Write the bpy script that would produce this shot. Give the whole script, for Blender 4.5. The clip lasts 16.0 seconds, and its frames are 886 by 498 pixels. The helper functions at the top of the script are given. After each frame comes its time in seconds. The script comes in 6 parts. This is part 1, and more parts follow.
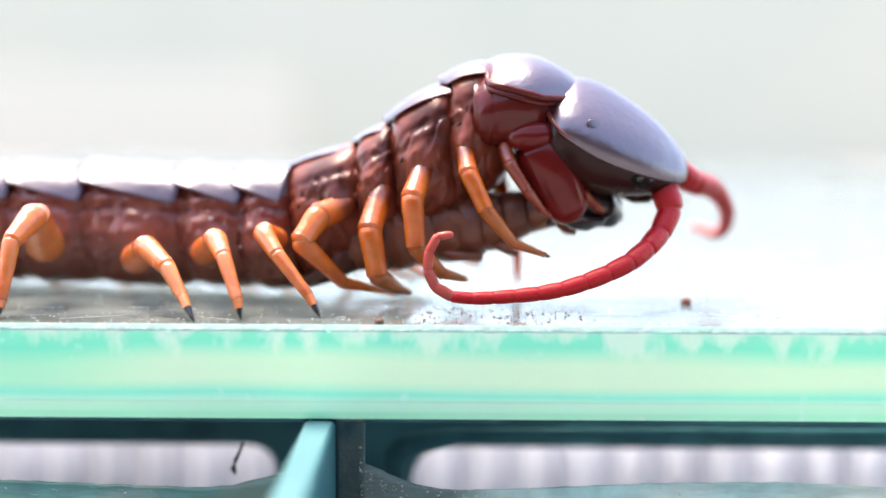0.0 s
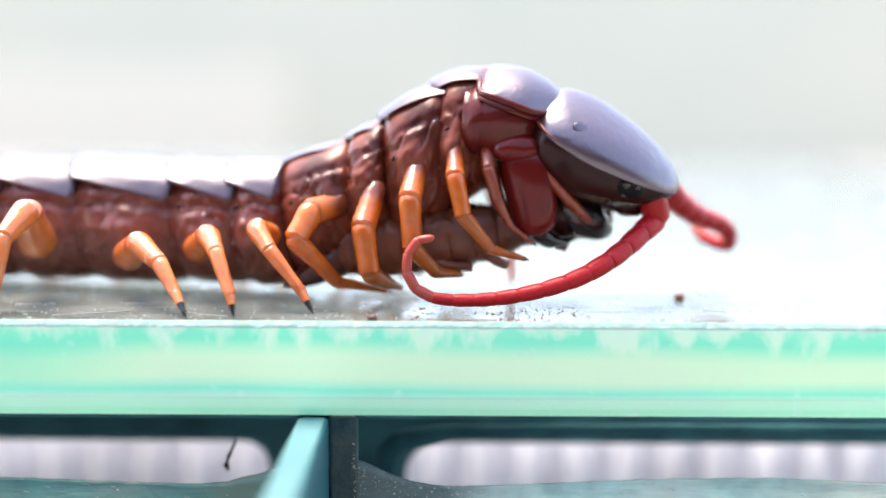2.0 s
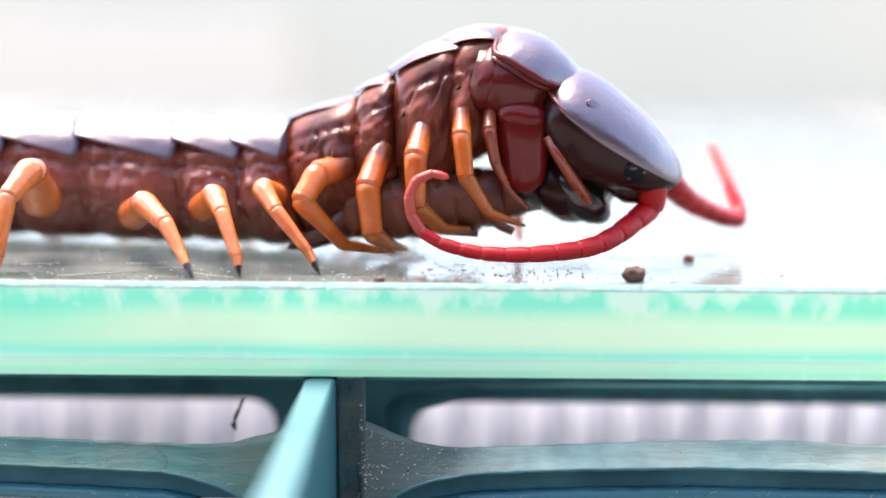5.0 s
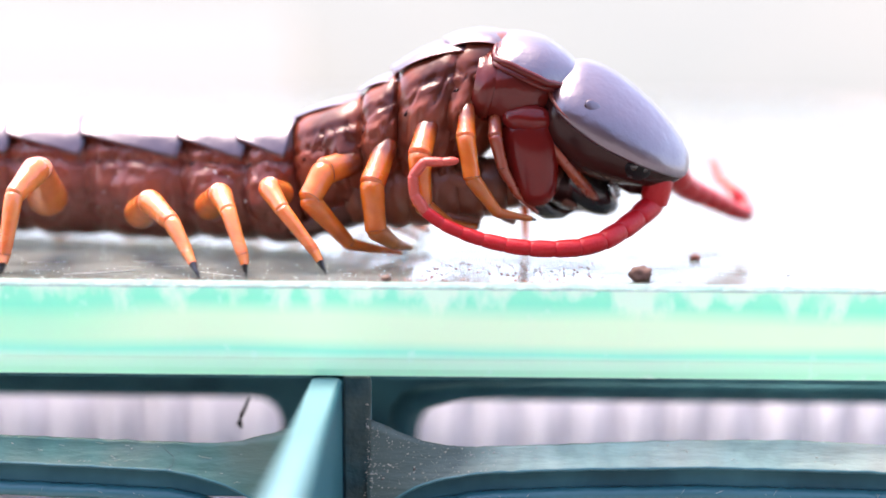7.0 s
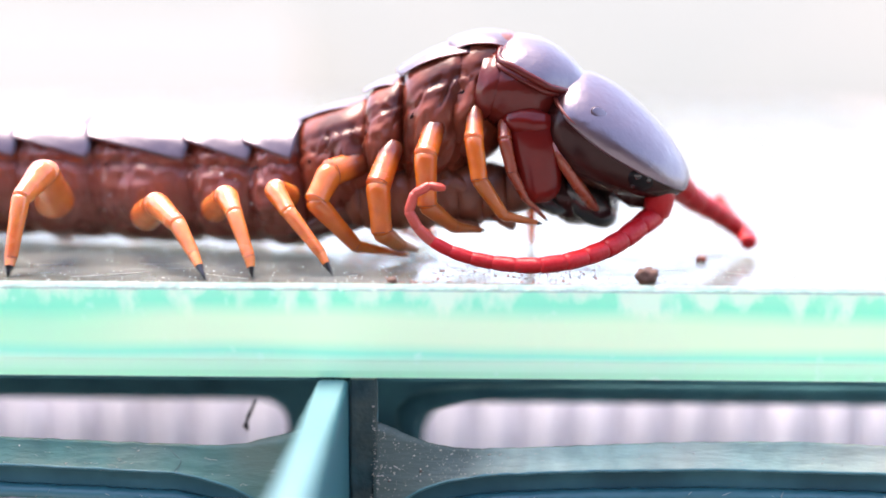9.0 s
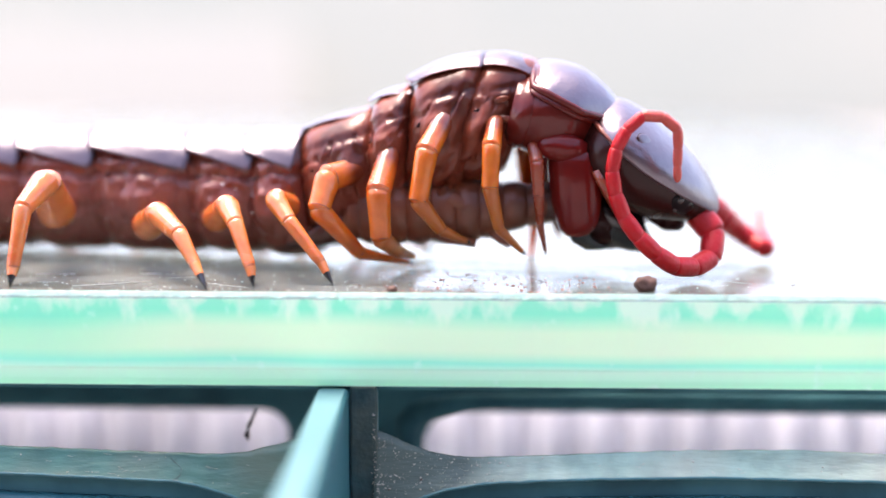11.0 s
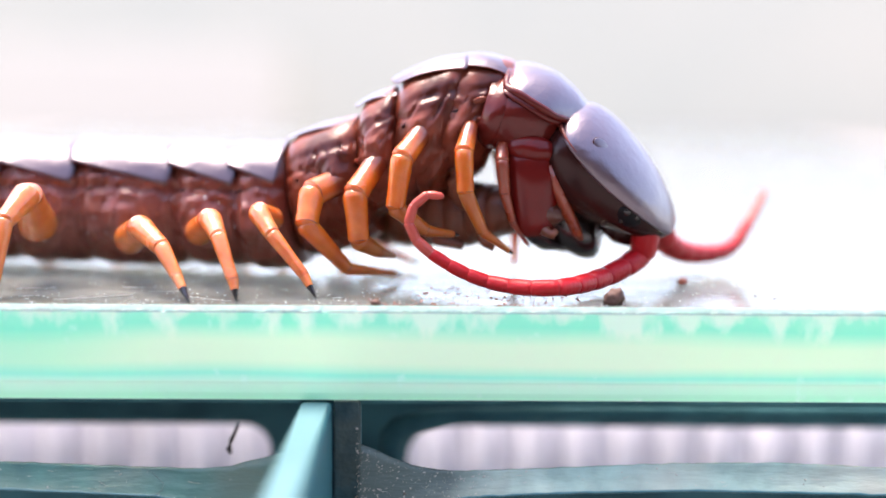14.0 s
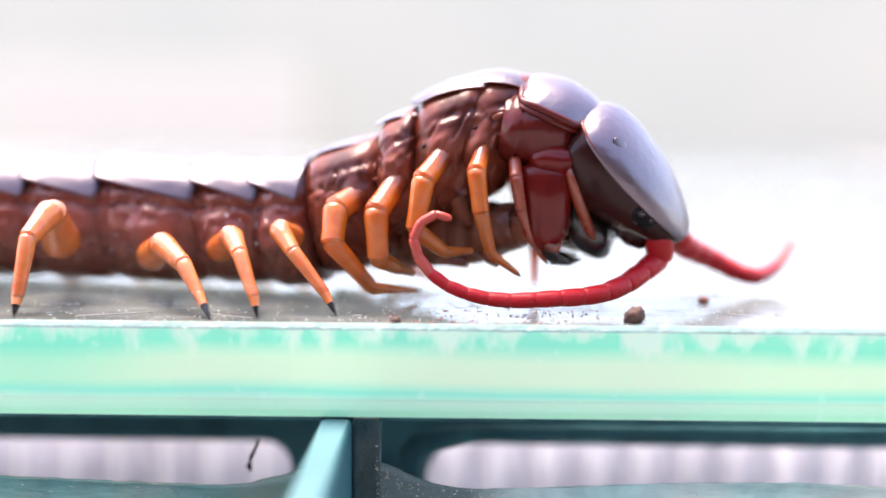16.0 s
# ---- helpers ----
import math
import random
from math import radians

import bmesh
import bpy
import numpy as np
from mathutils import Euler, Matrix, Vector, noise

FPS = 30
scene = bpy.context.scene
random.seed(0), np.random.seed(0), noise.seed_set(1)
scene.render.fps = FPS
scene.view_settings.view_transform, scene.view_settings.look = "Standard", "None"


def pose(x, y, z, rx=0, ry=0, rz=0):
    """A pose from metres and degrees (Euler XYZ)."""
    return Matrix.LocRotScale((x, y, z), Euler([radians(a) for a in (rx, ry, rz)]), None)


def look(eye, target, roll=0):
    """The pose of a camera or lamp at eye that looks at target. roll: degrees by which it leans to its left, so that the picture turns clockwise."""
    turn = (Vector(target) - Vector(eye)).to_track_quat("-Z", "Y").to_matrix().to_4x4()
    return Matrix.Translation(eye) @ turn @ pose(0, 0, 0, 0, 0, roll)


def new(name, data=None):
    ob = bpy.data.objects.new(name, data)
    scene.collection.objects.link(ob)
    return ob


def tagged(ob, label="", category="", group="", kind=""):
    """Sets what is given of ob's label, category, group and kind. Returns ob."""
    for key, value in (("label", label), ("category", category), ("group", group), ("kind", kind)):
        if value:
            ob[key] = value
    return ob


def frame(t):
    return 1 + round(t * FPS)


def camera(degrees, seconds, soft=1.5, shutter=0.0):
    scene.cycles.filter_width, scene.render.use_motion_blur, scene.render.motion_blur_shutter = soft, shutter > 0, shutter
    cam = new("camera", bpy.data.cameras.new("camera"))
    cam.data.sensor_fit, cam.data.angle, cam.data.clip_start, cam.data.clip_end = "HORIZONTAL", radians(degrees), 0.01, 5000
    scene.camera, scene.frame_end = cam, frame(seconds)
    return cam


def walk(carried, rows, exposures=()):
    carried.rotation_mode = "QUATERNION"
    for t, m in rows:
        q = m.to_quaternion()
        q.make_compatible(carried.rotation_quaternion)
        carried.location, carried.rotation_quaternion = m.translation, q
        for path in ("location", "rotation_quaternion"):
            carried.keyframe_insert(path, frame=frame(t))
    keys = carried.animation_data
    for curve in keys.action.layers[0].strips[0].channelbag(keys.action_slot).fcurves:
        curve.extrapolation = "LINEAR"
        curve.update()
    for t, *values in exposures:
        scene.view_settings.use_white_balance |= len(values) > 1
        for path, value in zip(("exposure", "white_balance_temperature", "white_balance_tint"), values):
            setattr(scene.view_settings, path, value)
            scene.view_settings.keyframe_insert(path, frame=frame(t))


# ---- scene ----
MM = 0.001

# ---- camera ----
cam = camera(42.0, 16.0, soft=1.5)
cam.data.dof.use_dof = True
cam.data.dof.focus_distance = 0.1015
cam.data.dof.aperture_fstop = 7.6
walk(cam, [
    (0.0, pose(0.00025, -0.09604, 0.01759, 83.249, -0.330, 0.119)),
    (0.5, pose(-0.00001, -0.09595, 0.01757, 83.283, -0.356, -0.147)),
    (1.0, pose(-0.00014, -0.09599, 0.01751, 83.456, -0.317, -0.466)),
    (1.5, pose(0.00026, -0.09583, 0.01782, 83.156, -0.296, -0.287)),
    (2.0, pose(0.00035, -0.09587, 0.01768, 82.991, -0.334, -0.163)),
    (2.5, pose(0.00044, -0.09590, 0.01765, 83.065, -0.227, 0.174)),
    (3.0, pose(0.00043, -0.09596, 0.01771, 83.180, -0.300, 0.120)),
    (3.5, pose(0.00042, -0.09594, 0.01775, 83.417, -0.301, 0.306)),
    (4.0, pose(0.00033, -0.09559, 0.01792, 82.466, -0.387, -0.007)),
    (6.5, pose(-0.00036, -0.09457, 0.01903, 79.673, -0.575, 0.171)),
    (7.0, pose(-0.00025, -0.09474, 0.01896, 80.198, -0.495, 0.236)),
    (7.5, pose(-0.00018, -0.09469, 0.01904, 80.191, -0.438, 0.346)),
    (8.0, pose(-0.00009, -0.09473, 0.01904, 80.330, -0.400, 0.423)),
    (8.5, pose(-0.00038, -0.09472, 0.01895, 80.297, -0.384, 0.441)),
    (11.0, pose(-0.00017, -0.09535, 0.01845, 81.082, -0.293, 0.539)),
    (11.5, pose(-0.00029, -0.09528, 0.01851, 81.060, -0.362, 0.492)),
    (12.0, pose(-0.00003, -0.09510, 0.01857, 81.137, -0.377, 0.433)),
    (12.5, pose(-0.00003, -0.09532, 0.01850, 81.628, -0.379, 0.587)),
    (13.0, pose(0.00020, -0.09533, 0.01847, 81.687, -0.323, 0.340)),
    (13.5, pose(-0.00042, -0.09549, 0.01836, 82.078, -0.471, -0.348)),
    (14.0, pose(-0.00042, -0.09542, 0.01824, 81.872, -0.431, -0.415)),
    (14.5, pose(-0.00036, -0.09534, 0.01834, 81.506, -0.388, 0.292)),
    (15.0, pose(-0.00070, -0.09527, 0.01834, 81.722, -0.472, 0.071)),
    (15.5, pose(-0.00017, -0.09558, 0.01827, 82.239, -0.398, 0.557)),
    (16.0, pose(-0.00031, -0.09557, 0.01827, 82.735, -0.442, 0.659)),
], exposures=[(0.0, 2.74, 7550, 13), (4.2, 2.74, 7550, 13), (6.3, 2.91, 7650, 24), (8.7, 2.90, 7650, 24), (10.8, 2.81, 7650, 23), (16.0, 2.79, 7650, 23)])

# ---- light ----
world = bpy.data.worlds.new("daylight")
scene.world = world
world.use_nodes = True
sky = world.node_tree.nodes.new("ShaderNodeTexSky")
sky.sky_type = "NISHITA"
sky.sun_disc = False
sky.sun_elevation = radians(68)
sky.sun_rotation = radians(-40)
sky.air_density, sky.dust_density, sky.ozone_density = 1.0, 1.5, 1.5
background = world.node_tree.nodes["Background"]
background.inputs["Strength"].default_value = 0.14
world.node_tree.links.new(sky.outputs["Color"], background.inputs["Color"])

sun_data = bpy.data.lights.new("sun", "SUN")
sun_data.energy, sun_data.angle, sun_data.color = 1.35, radians(30), (1.0, 0.96, 0.9)
sun = new("sun", sun_data)
sun.matrix_world = look((-0.45, 0.4, 1.8), (0, 0, 0))


# ---- materials ----
def material(name, color, rough=0.5, metal=0.0, spread=0.25, scale=400.0, bump=0.0, bump_scale=900.0,
             second=None, sss=0.0, radius=(1, 0.4, 0.2), sss_mm=0.8, coat=0.0, coat_rough=0.1, ior=1.5, stain_scale=60.0, tint=(1, 1, 1), stretch=(1, 1, 1)):
    """Principled surface: colour varied at two scales, roughness variation and fine relief."""
    m = bpy.data.materials.new(name)
    m.use_nodes = True
    nodes, links = m.node_tree.nodes, m.node_tree.links
    p = nodes["Principled BSDF"]
    coord = nodes.new("ShaderNodeTexCoord")
    fine = nodes.new("ShaderNodeTexNoise")
    fine.inputs["Scale"].default_value, fine.inputs["Detail"].default_value = scale, 6
    broad = nodes.new("ShaderNodeTexNoise")
    broad.inputs["Scale"].default_value, broad.inputs["Detail"].default_value = stain_scale, 3
    for n in (fine, broad):
        links.new(coord.outputs["Object"], n.inputs["Vector"])
    mix = nodes.new("ShaderNodeMix")
    mix.data_type = "RGBA"
    dark = tuple(c * (1 - spread) for c in color)
    light = tuple(min(1, c * (1 + spread)) for c in color)
    mix.inputs[6].default_value, mix.inputs[7].default_value = (*dark, 1), (*light, 1)
    links.new(fine.outputs["Fac"], mix.inputs[0])
    mix2 = nodes.new("ShaderNodeMix")
    mix2.data_type = "RGBA"
    ramp = nodes.new("ShaderNodeValToRGB")
    ramp.color_ramp.elements[0].position, ramp.color_ramp.elements[1].position = 0.38, 0.74
    links.new(broad.outputs["Fac"], ramp.inputs[0])
    links.new(ramp.outputs[0], mix2.inputs[0])
    links.new(mix.outputs[2], mix2.inputs[6])
    mix2.inputs[7].default_value = (*(second or tuple(c * 0.75 for c in color)), 1)
    links.new(mix2.outputs[2], p.inputs["Base Color"])
    rr = nodes.new("ShaderNodeMapRange")
    rr.inputs[3].default_value, rr.inputs[4].default_value = max(0.02, rough - 0.1), min(1, rough + 0.1)
    links.new(fine.outputs["Fac"], rr.inputs[0])
    links.new(rr.outputs[0], p.inputs["Roughness"])
    p.inputs["Metallic"].default_value, p.inputs["IOR"].default_value = metal, ior
    p.inputs["Specular Tint"].default_value = (*tint, 1)
    p.inputs["Coat Weight"].default_value, p.inputs["Coat Roughness"].default_value = coat, coat_rough
    if sss:
        p.inputs["Subsurface Weight"].default_value = sss
        p.inputs["Subsurface Radius"].default_value = radius
        p.inputs["Subsurface Scale"].default_value = sss_mm * MM
    if bump:
        relief = nodes.new("ShaderNodeTexNoise")
        relief.inputs["Scale"].default_value, relief.inputs["Detail"].default_value = bump_scale, 5
        pull = nodes.new("ShaderNodeMapping")
        pull.inputs["Scale"].default_value = stretch
        links.new(coord.outputs["Object"], pull.inputs["Vector"])
        links.new(pull.outputs[0], relief.inputs["Vector"])
        b = nodes.new("ShaderNodeBump")
        b.inputs["Strength"].default_value, b.inputs["Distance"].default_value = bump, 0.0004
        links.new(relief.outputs["Fac"], b.inputs["Height"])
        links.new(b.outputs[0], p.inputs["Normal"])
        links.new(b.outputs[0], p.inputs["Coat Normal"])
    return m


PLATE = material("violet_brown_cuticle", (0.038, 0.011, 0.012), 0.34, spread=0.35, scale=700, bump=0.2, bump_scale=900,
                 ior=1.85, second=(0.028, 0.008, 0.008), stain_scale=90, tint=(0.90, 0.87, 1.0))
SHIELD = material("violet_grey_shield_cuticle", (0.042, 0.011, 0.013), 0.34, spread=0.35, scale=700, bump=0.2, bump_scale=900,
                  ior=2.25, second=(0.030, 0.007, 0.008), stain_scale=90, tint=(0.91, 0.88, 1.0))
MEMBRANE = material("wet_brown_side_skin", (0.074, 0.011, 0.005), 0.32, spread=0.5, scale=300, bump=0.35, bump_scale=300, stretch=(1.3, 1, 0.6),
                    sss=0.35, sss_mm=0.9, radius=(1, 0.4, 0.25), second=(0.30, 0.070, 0.036), stain_scale=190, ior=1.34, coat=0.06, coat_rough=0.14)
# Skin of the rear segments: the haze over them is put into a lighter colour.
HAZY_SIDE_SKIN = material("hazy_brown_side_skin", (0.16, 0.032, 0.019), 0.3, spread=0.5, scale=260, bump=0.35, bump_scale=240, stretch=(1.3, 1, 0.6),
                     sss=0.35, sss_mm=1.0, radius=(1, 0.45, 0.35), second=(0.32, 0.125, 0.095), stain_scale=150, ior=1.38, coat=0.2, coat_rough=0.18)
RIM = material("dark_red_plate_rim", (0.17, 0.034, 0.022), 0.35, spread=0.3, scale=300, second=(0.09, 0.017, 0.012), stain_scale=200, ior=1.35)
HEADSKIN = material("dark_red_brown_cuticle", (0.021, 0.004, 0.003), 0.25, spread=0.3, bump=0.12, ior=1.3, second=(0.026, 0.005, 0.004))
JAWRED = material("deep_red_glossy_cuticle", (0.135, 0.009, 0.007), 0.16, spread=0.35, scale=200, bump=0.08, sss=0.3, ior=1.33, second=(0.10, 0.005, 0.004), stain_scale=150)
NECKSKIN = material("dark_red_neck_skin", (0.10, 0.010, 0.007), 0.2, spread=0.35, scale=300, bump=0.2, ior=1.33, second=(0.07, 0.007, 0.005), stain_scale=200, coat=0.08, coat_rough=0.12)
BLACK = material("black_claw", (0.012, 0.009, 0.009), 0.2, coat=0.4, spread=0.3)
EYE_BLACK = material("dull_black_cuticle", (0.006, 0.005, 0.006), 0.35, ior=1.25)
ORANGE = material("translucent_orange_leg", (0.55, 0.142, 0.021), 0.22, spread=0.35, scale=420, bump=0.25, sss=0.75, sss_mm=1.6,
                  radius=(1, 0.35, 0.1), coat=0.3, coat_rough=0.1, ior=1.4, second=(0.40, 0.08, 0.010), stain_scale=330)
PALE_ORANGE = material("pale_orange_leg", (0.62, 0.185, 0.046), 0.24, spread=0.3, scale=420, bump=0.25, sss=0.75, sss_mm=1.6,
                       radius=(1, 0.35, 0.1), coat=0.35, coat_rough=0.12, second=(0.46, 0.105, 0.022), stain_scale=330)
AMBER = material("brownish_orange_leg", (0.40, 0.112, 0.018), 0.3, spread=0.2, scale=250, bump=0.12, sss=0.5, sss_mm=0.9,
                 radius=(1, 0.35, 0.1), coat=0.3, coat_rough=0.2, second=(0.28, 0.062, 0.010), stain_scale=200, ior=1.4)
REDLEG = material("dark_red_brown_leg", (0.26, 0.045, 0.018), 0.28, spread=0.25, scale=250, bump=0.12, sss=0.5, sss_mm=0.7,
                  radius=(1, 0.35, 0.1), coat=0.2, coat_rough=0.2, second=(0.18, 0.028, 0.012), stain_scale=200)
HIPLEG = material("orange_leg_red_at_the_hip", (0.55, 0.135, 0.018), 0.25, spread=0.3, scale=420, bump=0.2, sss=0.7, sss_mm=1.4,
                  radius=(1, 0.35, 0.1), coat=0.35, coat_rough=0.14, second=(0.42, 0.088, 0.018), stain_scale=330)
JOINT = material("dark_leg_joint", (0.035, 0.009, 0.004), 0.6, spread=0.3)
FEELER = material("red_feeler", (0.42, 0.006, 0.009), 0.4, spread=0.2, scale=600, bump=0.25, bump_scale=2500, sss=0.35,
                  sss_mm=0.7, radius=(1, 0.25, 0.2), second=(0.34, 0.009, 0.011), stain_scale=300, ior=1.38)
FEELER_TIP = material("orange_red_feeler_tip", (0.44, 0.055, 0.035), 0.36, spread=0.2, scale=600, bump=0.25, bump_scale=2500, sss=0.35, sss_mm=0.6)
PREY = material("brown_prey_skin", (0.20, 0.052, 0.020), 0.42, spread=0.4, scale=300, bump=0.4, sss=0.15, second=(0.085, 0.026, 0.015),
                stain_scale=250, coat=0.1, coat_rough=0.2)
PREY_DARK = material("dark_prey_skin", (0.07, 0.02, 0.012), 0.3, spread=0.4, scale=300, bump=0.4, coat=0.2)
WING = material("grey_prey_wing", (0.06, 0.025, 0.018), 0.3, spread=0.3, scale=300, bump=0.3, sss=0.3)
CRATE = material("green_crate_plastic", (0.016, 0.078, 0.100), 0.6, spread=0.35, scale=180, bump=0.4, bump_scale=400,
                 second=(0.036, 0.145, 0.172), stain_scale=140, ior=1.25)
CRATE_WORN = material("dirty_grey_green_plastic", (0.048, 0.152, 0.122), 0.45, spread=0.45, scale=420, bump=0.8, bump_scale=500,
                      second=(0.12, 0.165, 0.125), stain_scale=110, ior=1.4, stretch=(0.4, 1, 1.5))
# Right ledge: worn plastic, with the stronger light there put into a paler colour.
CRATE_LIT_WORN = material("lit_worn_pale_plastic", (0.235, 0.36, 0.305), 0.55, spread=0.6, scale=380, bump=0.9, bump_scale=600,
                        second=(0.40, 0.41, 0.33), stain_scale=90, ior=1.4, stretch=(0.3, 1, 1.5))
# Web by the fin: grime, and its shadow put into the dark tone.
GRIMY_SHADED = material("grimy_shaded_plastic", (0.014, 0.046, 0.05), 0.6, spread=0.6, scale=500, bump=0.8, bump_scale=700, second=(0.055, 0.07, 0.056), stain_scale=260, ior=1.3)


def grime_along(m, colour, x0, x1):
    """A second tone (grime, darker pigment) that thins out from x0 to x1 along the part."""
    nodes, links = m.node_tree.nodes, m.node_tree.links
    p = nodes["Principled BSDF"]
    was = p.inputs["Base Color"].links[0].from_socket
    coord, axes, noisy = nodes.new("ShaderNodeTexCoord"), nodes.new("ShaderNodeSeparateXYZ"), nodes.new("ShaderNodeTexNoise")
    noisy.inputs["Scale"].default_value, noisy.inputs["Detail"].default_value = 350, 6
    links.new(coord.outputs["Object"], axes.inputs[0])
    links.new(coord.outputs["Object"], noisy.inputs["Vector"])
    reach = nodes.new("ShaderNodeMapRange")
    reach.inputs[1].default_value, reach.inputs[2].default_value = x0 * MM, x1 * MM
    reach.inputs[3].default_value, reach.inputs[4].default_value = 1.0, -0.35
    reach.clamp = True
    links.new(axes.outputs["X"], reach.inputs[0])
    add = nodes.new("ShaderNodeMath")
    add.operation = "MULTIPLY_ADD"
    add.use_clamp = True
    add.inputs[1].default_value = 0.7
    links.new(noisy.outputs["Fac"], add.inputs[0])
    links.new(reach.outputs[0], add.inputs[2])
    cut = nodes.new("ShaderNodeMapRange")
    cut.inputs[1].default_value, cut.inputs[2].default_value = 0.2, 0.8
    links.new(add.outputs[0], cut.inputs[0])
    mix = nodes.new("ShaderNodeMix")
    mix.data_type = "RGBA"
    links.new(cut.outputs[0], mix.inputs[0])
    links.new(was, mix.inputs[6])
    mix.inputs[7].default_value = (*colour, 1)
    links.new(mix.outputs[2], p.inputs["Base Color"])


grime_along(CRATE_LIT_WORN, (0.075, 0.11, 0.095), -6, 9)
grime_along(HIPLEG, (0.17, 0.035, 0.014), -0.2, 3.4)
CRATE_DIRT = material("dried_pale_dirt", (0.42, 0.41, 0.35), 0.9, spread=0.4, scale=500)
# Strip on top of the fin: skylight painted in as a paler teal.
FIN_SKYLIT = material("skylit_pale_teal_plastic", (0.065, 0.165, 0.175), 0.35, spread=0.2, scale=150, second=(0.10, 0.22, 0.235), stain_scale=60)
FIN = material("faded_teal_plastic", (0.016, 0.112, 0.128), 0.36, spread=0.15, scale=150, bump=0.1, second=(0.03, 0.145, 0.165), stain_scale=60)
BOARD = material("white_fluted_board", (0.54, 0.56, 0.70), 0.5, spread=0.05, scale=60)
CONCRETE = material("grey_ground", (0.262, 0.257, 0.247), 0.85, spread=0.12, scale=40, bump=0.4, bump_scale=120, stain_scale=3)
SHADE_WALL = material("grey_brown_shade_wall", (0.03, 0.026, 0.025), 0.8, spread=0.2, scale=8, stain_scale=2.5)
DUST = material("pale_dust", (0.55, 0.53, 0.5), 0.8, spread=0.2)
DIRT = material("brown_dirt", (0.10, 0.045, 0.03), 0.7, spread=0.5, scale=900, bump=0.6)
REDDIRT = material("red_dirt", (0.30, 0.06, 0.03), 0.6, spread=0.4, scale=900, bump=0.6)


def glow(name, color, strength, deep):
    """Bright out-of-doors distance, uneven in tone; its daylight is emitted by the sheet."""
    m = bpy.data.materials.new(name)
    m.use_nodes = True
    nodes, links = m.node_tree.nodes, m.node_tree.links
    p = nodes["Principled BSDF"]
    coord = nodes.new("ShaderNodeTexCoord")
    n = nodes.new("ShaderNodeTexNoise")
    n.inputs["Scale"].default_value, n.inputs["Detail"].default_value = 2.6, 2
    links.new(coord.outputs["Object"], n.inputs["Vector"])
    ramp = nodes.new("ShaderNodeValToRGB")
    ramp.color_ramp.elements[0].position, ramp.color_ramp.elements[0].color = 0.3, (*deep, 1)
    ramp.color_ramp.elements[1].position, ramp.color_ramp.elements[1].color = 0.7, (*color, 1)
    small = nodes.new("ShaderNodeTexNoise")
    small.inputs["Scale"].default_value, small.inputs["Detail"].default_value = 13, 5
    links.new(coord.outputs["Object"], small.inputs["Vector"])
    both = nodes.new("ShaderNodeMath")
    both.operation = "MULTIPLY_ADD"
    both.inputs[1].default_value = 0.35
    links.new(small.outputs["Fac"], both.inputs[0])
    links.new(n.outputs["Fac"], both.inputs[2])
    less = nodes.new("ShaderNodeMath")
    less.operation = "SUBTRACT"
    less.inputs[1].default_value = 0.175
    links.new(both.outputs[0], less.inputs[0])
    links.new(less.outputs[0], ramp.inputs[0])
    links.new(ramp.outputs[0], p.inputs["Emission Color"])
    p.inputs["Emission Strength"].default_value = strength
    p.inputs["Base Color"].default_value = (0.1, 0.11, 0.11, 1)
    return m


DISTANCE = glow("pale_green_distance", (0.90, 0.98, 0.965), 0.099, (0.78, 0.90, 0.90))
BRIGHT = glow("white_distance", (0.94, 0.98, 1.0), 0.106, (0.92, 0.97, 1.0))


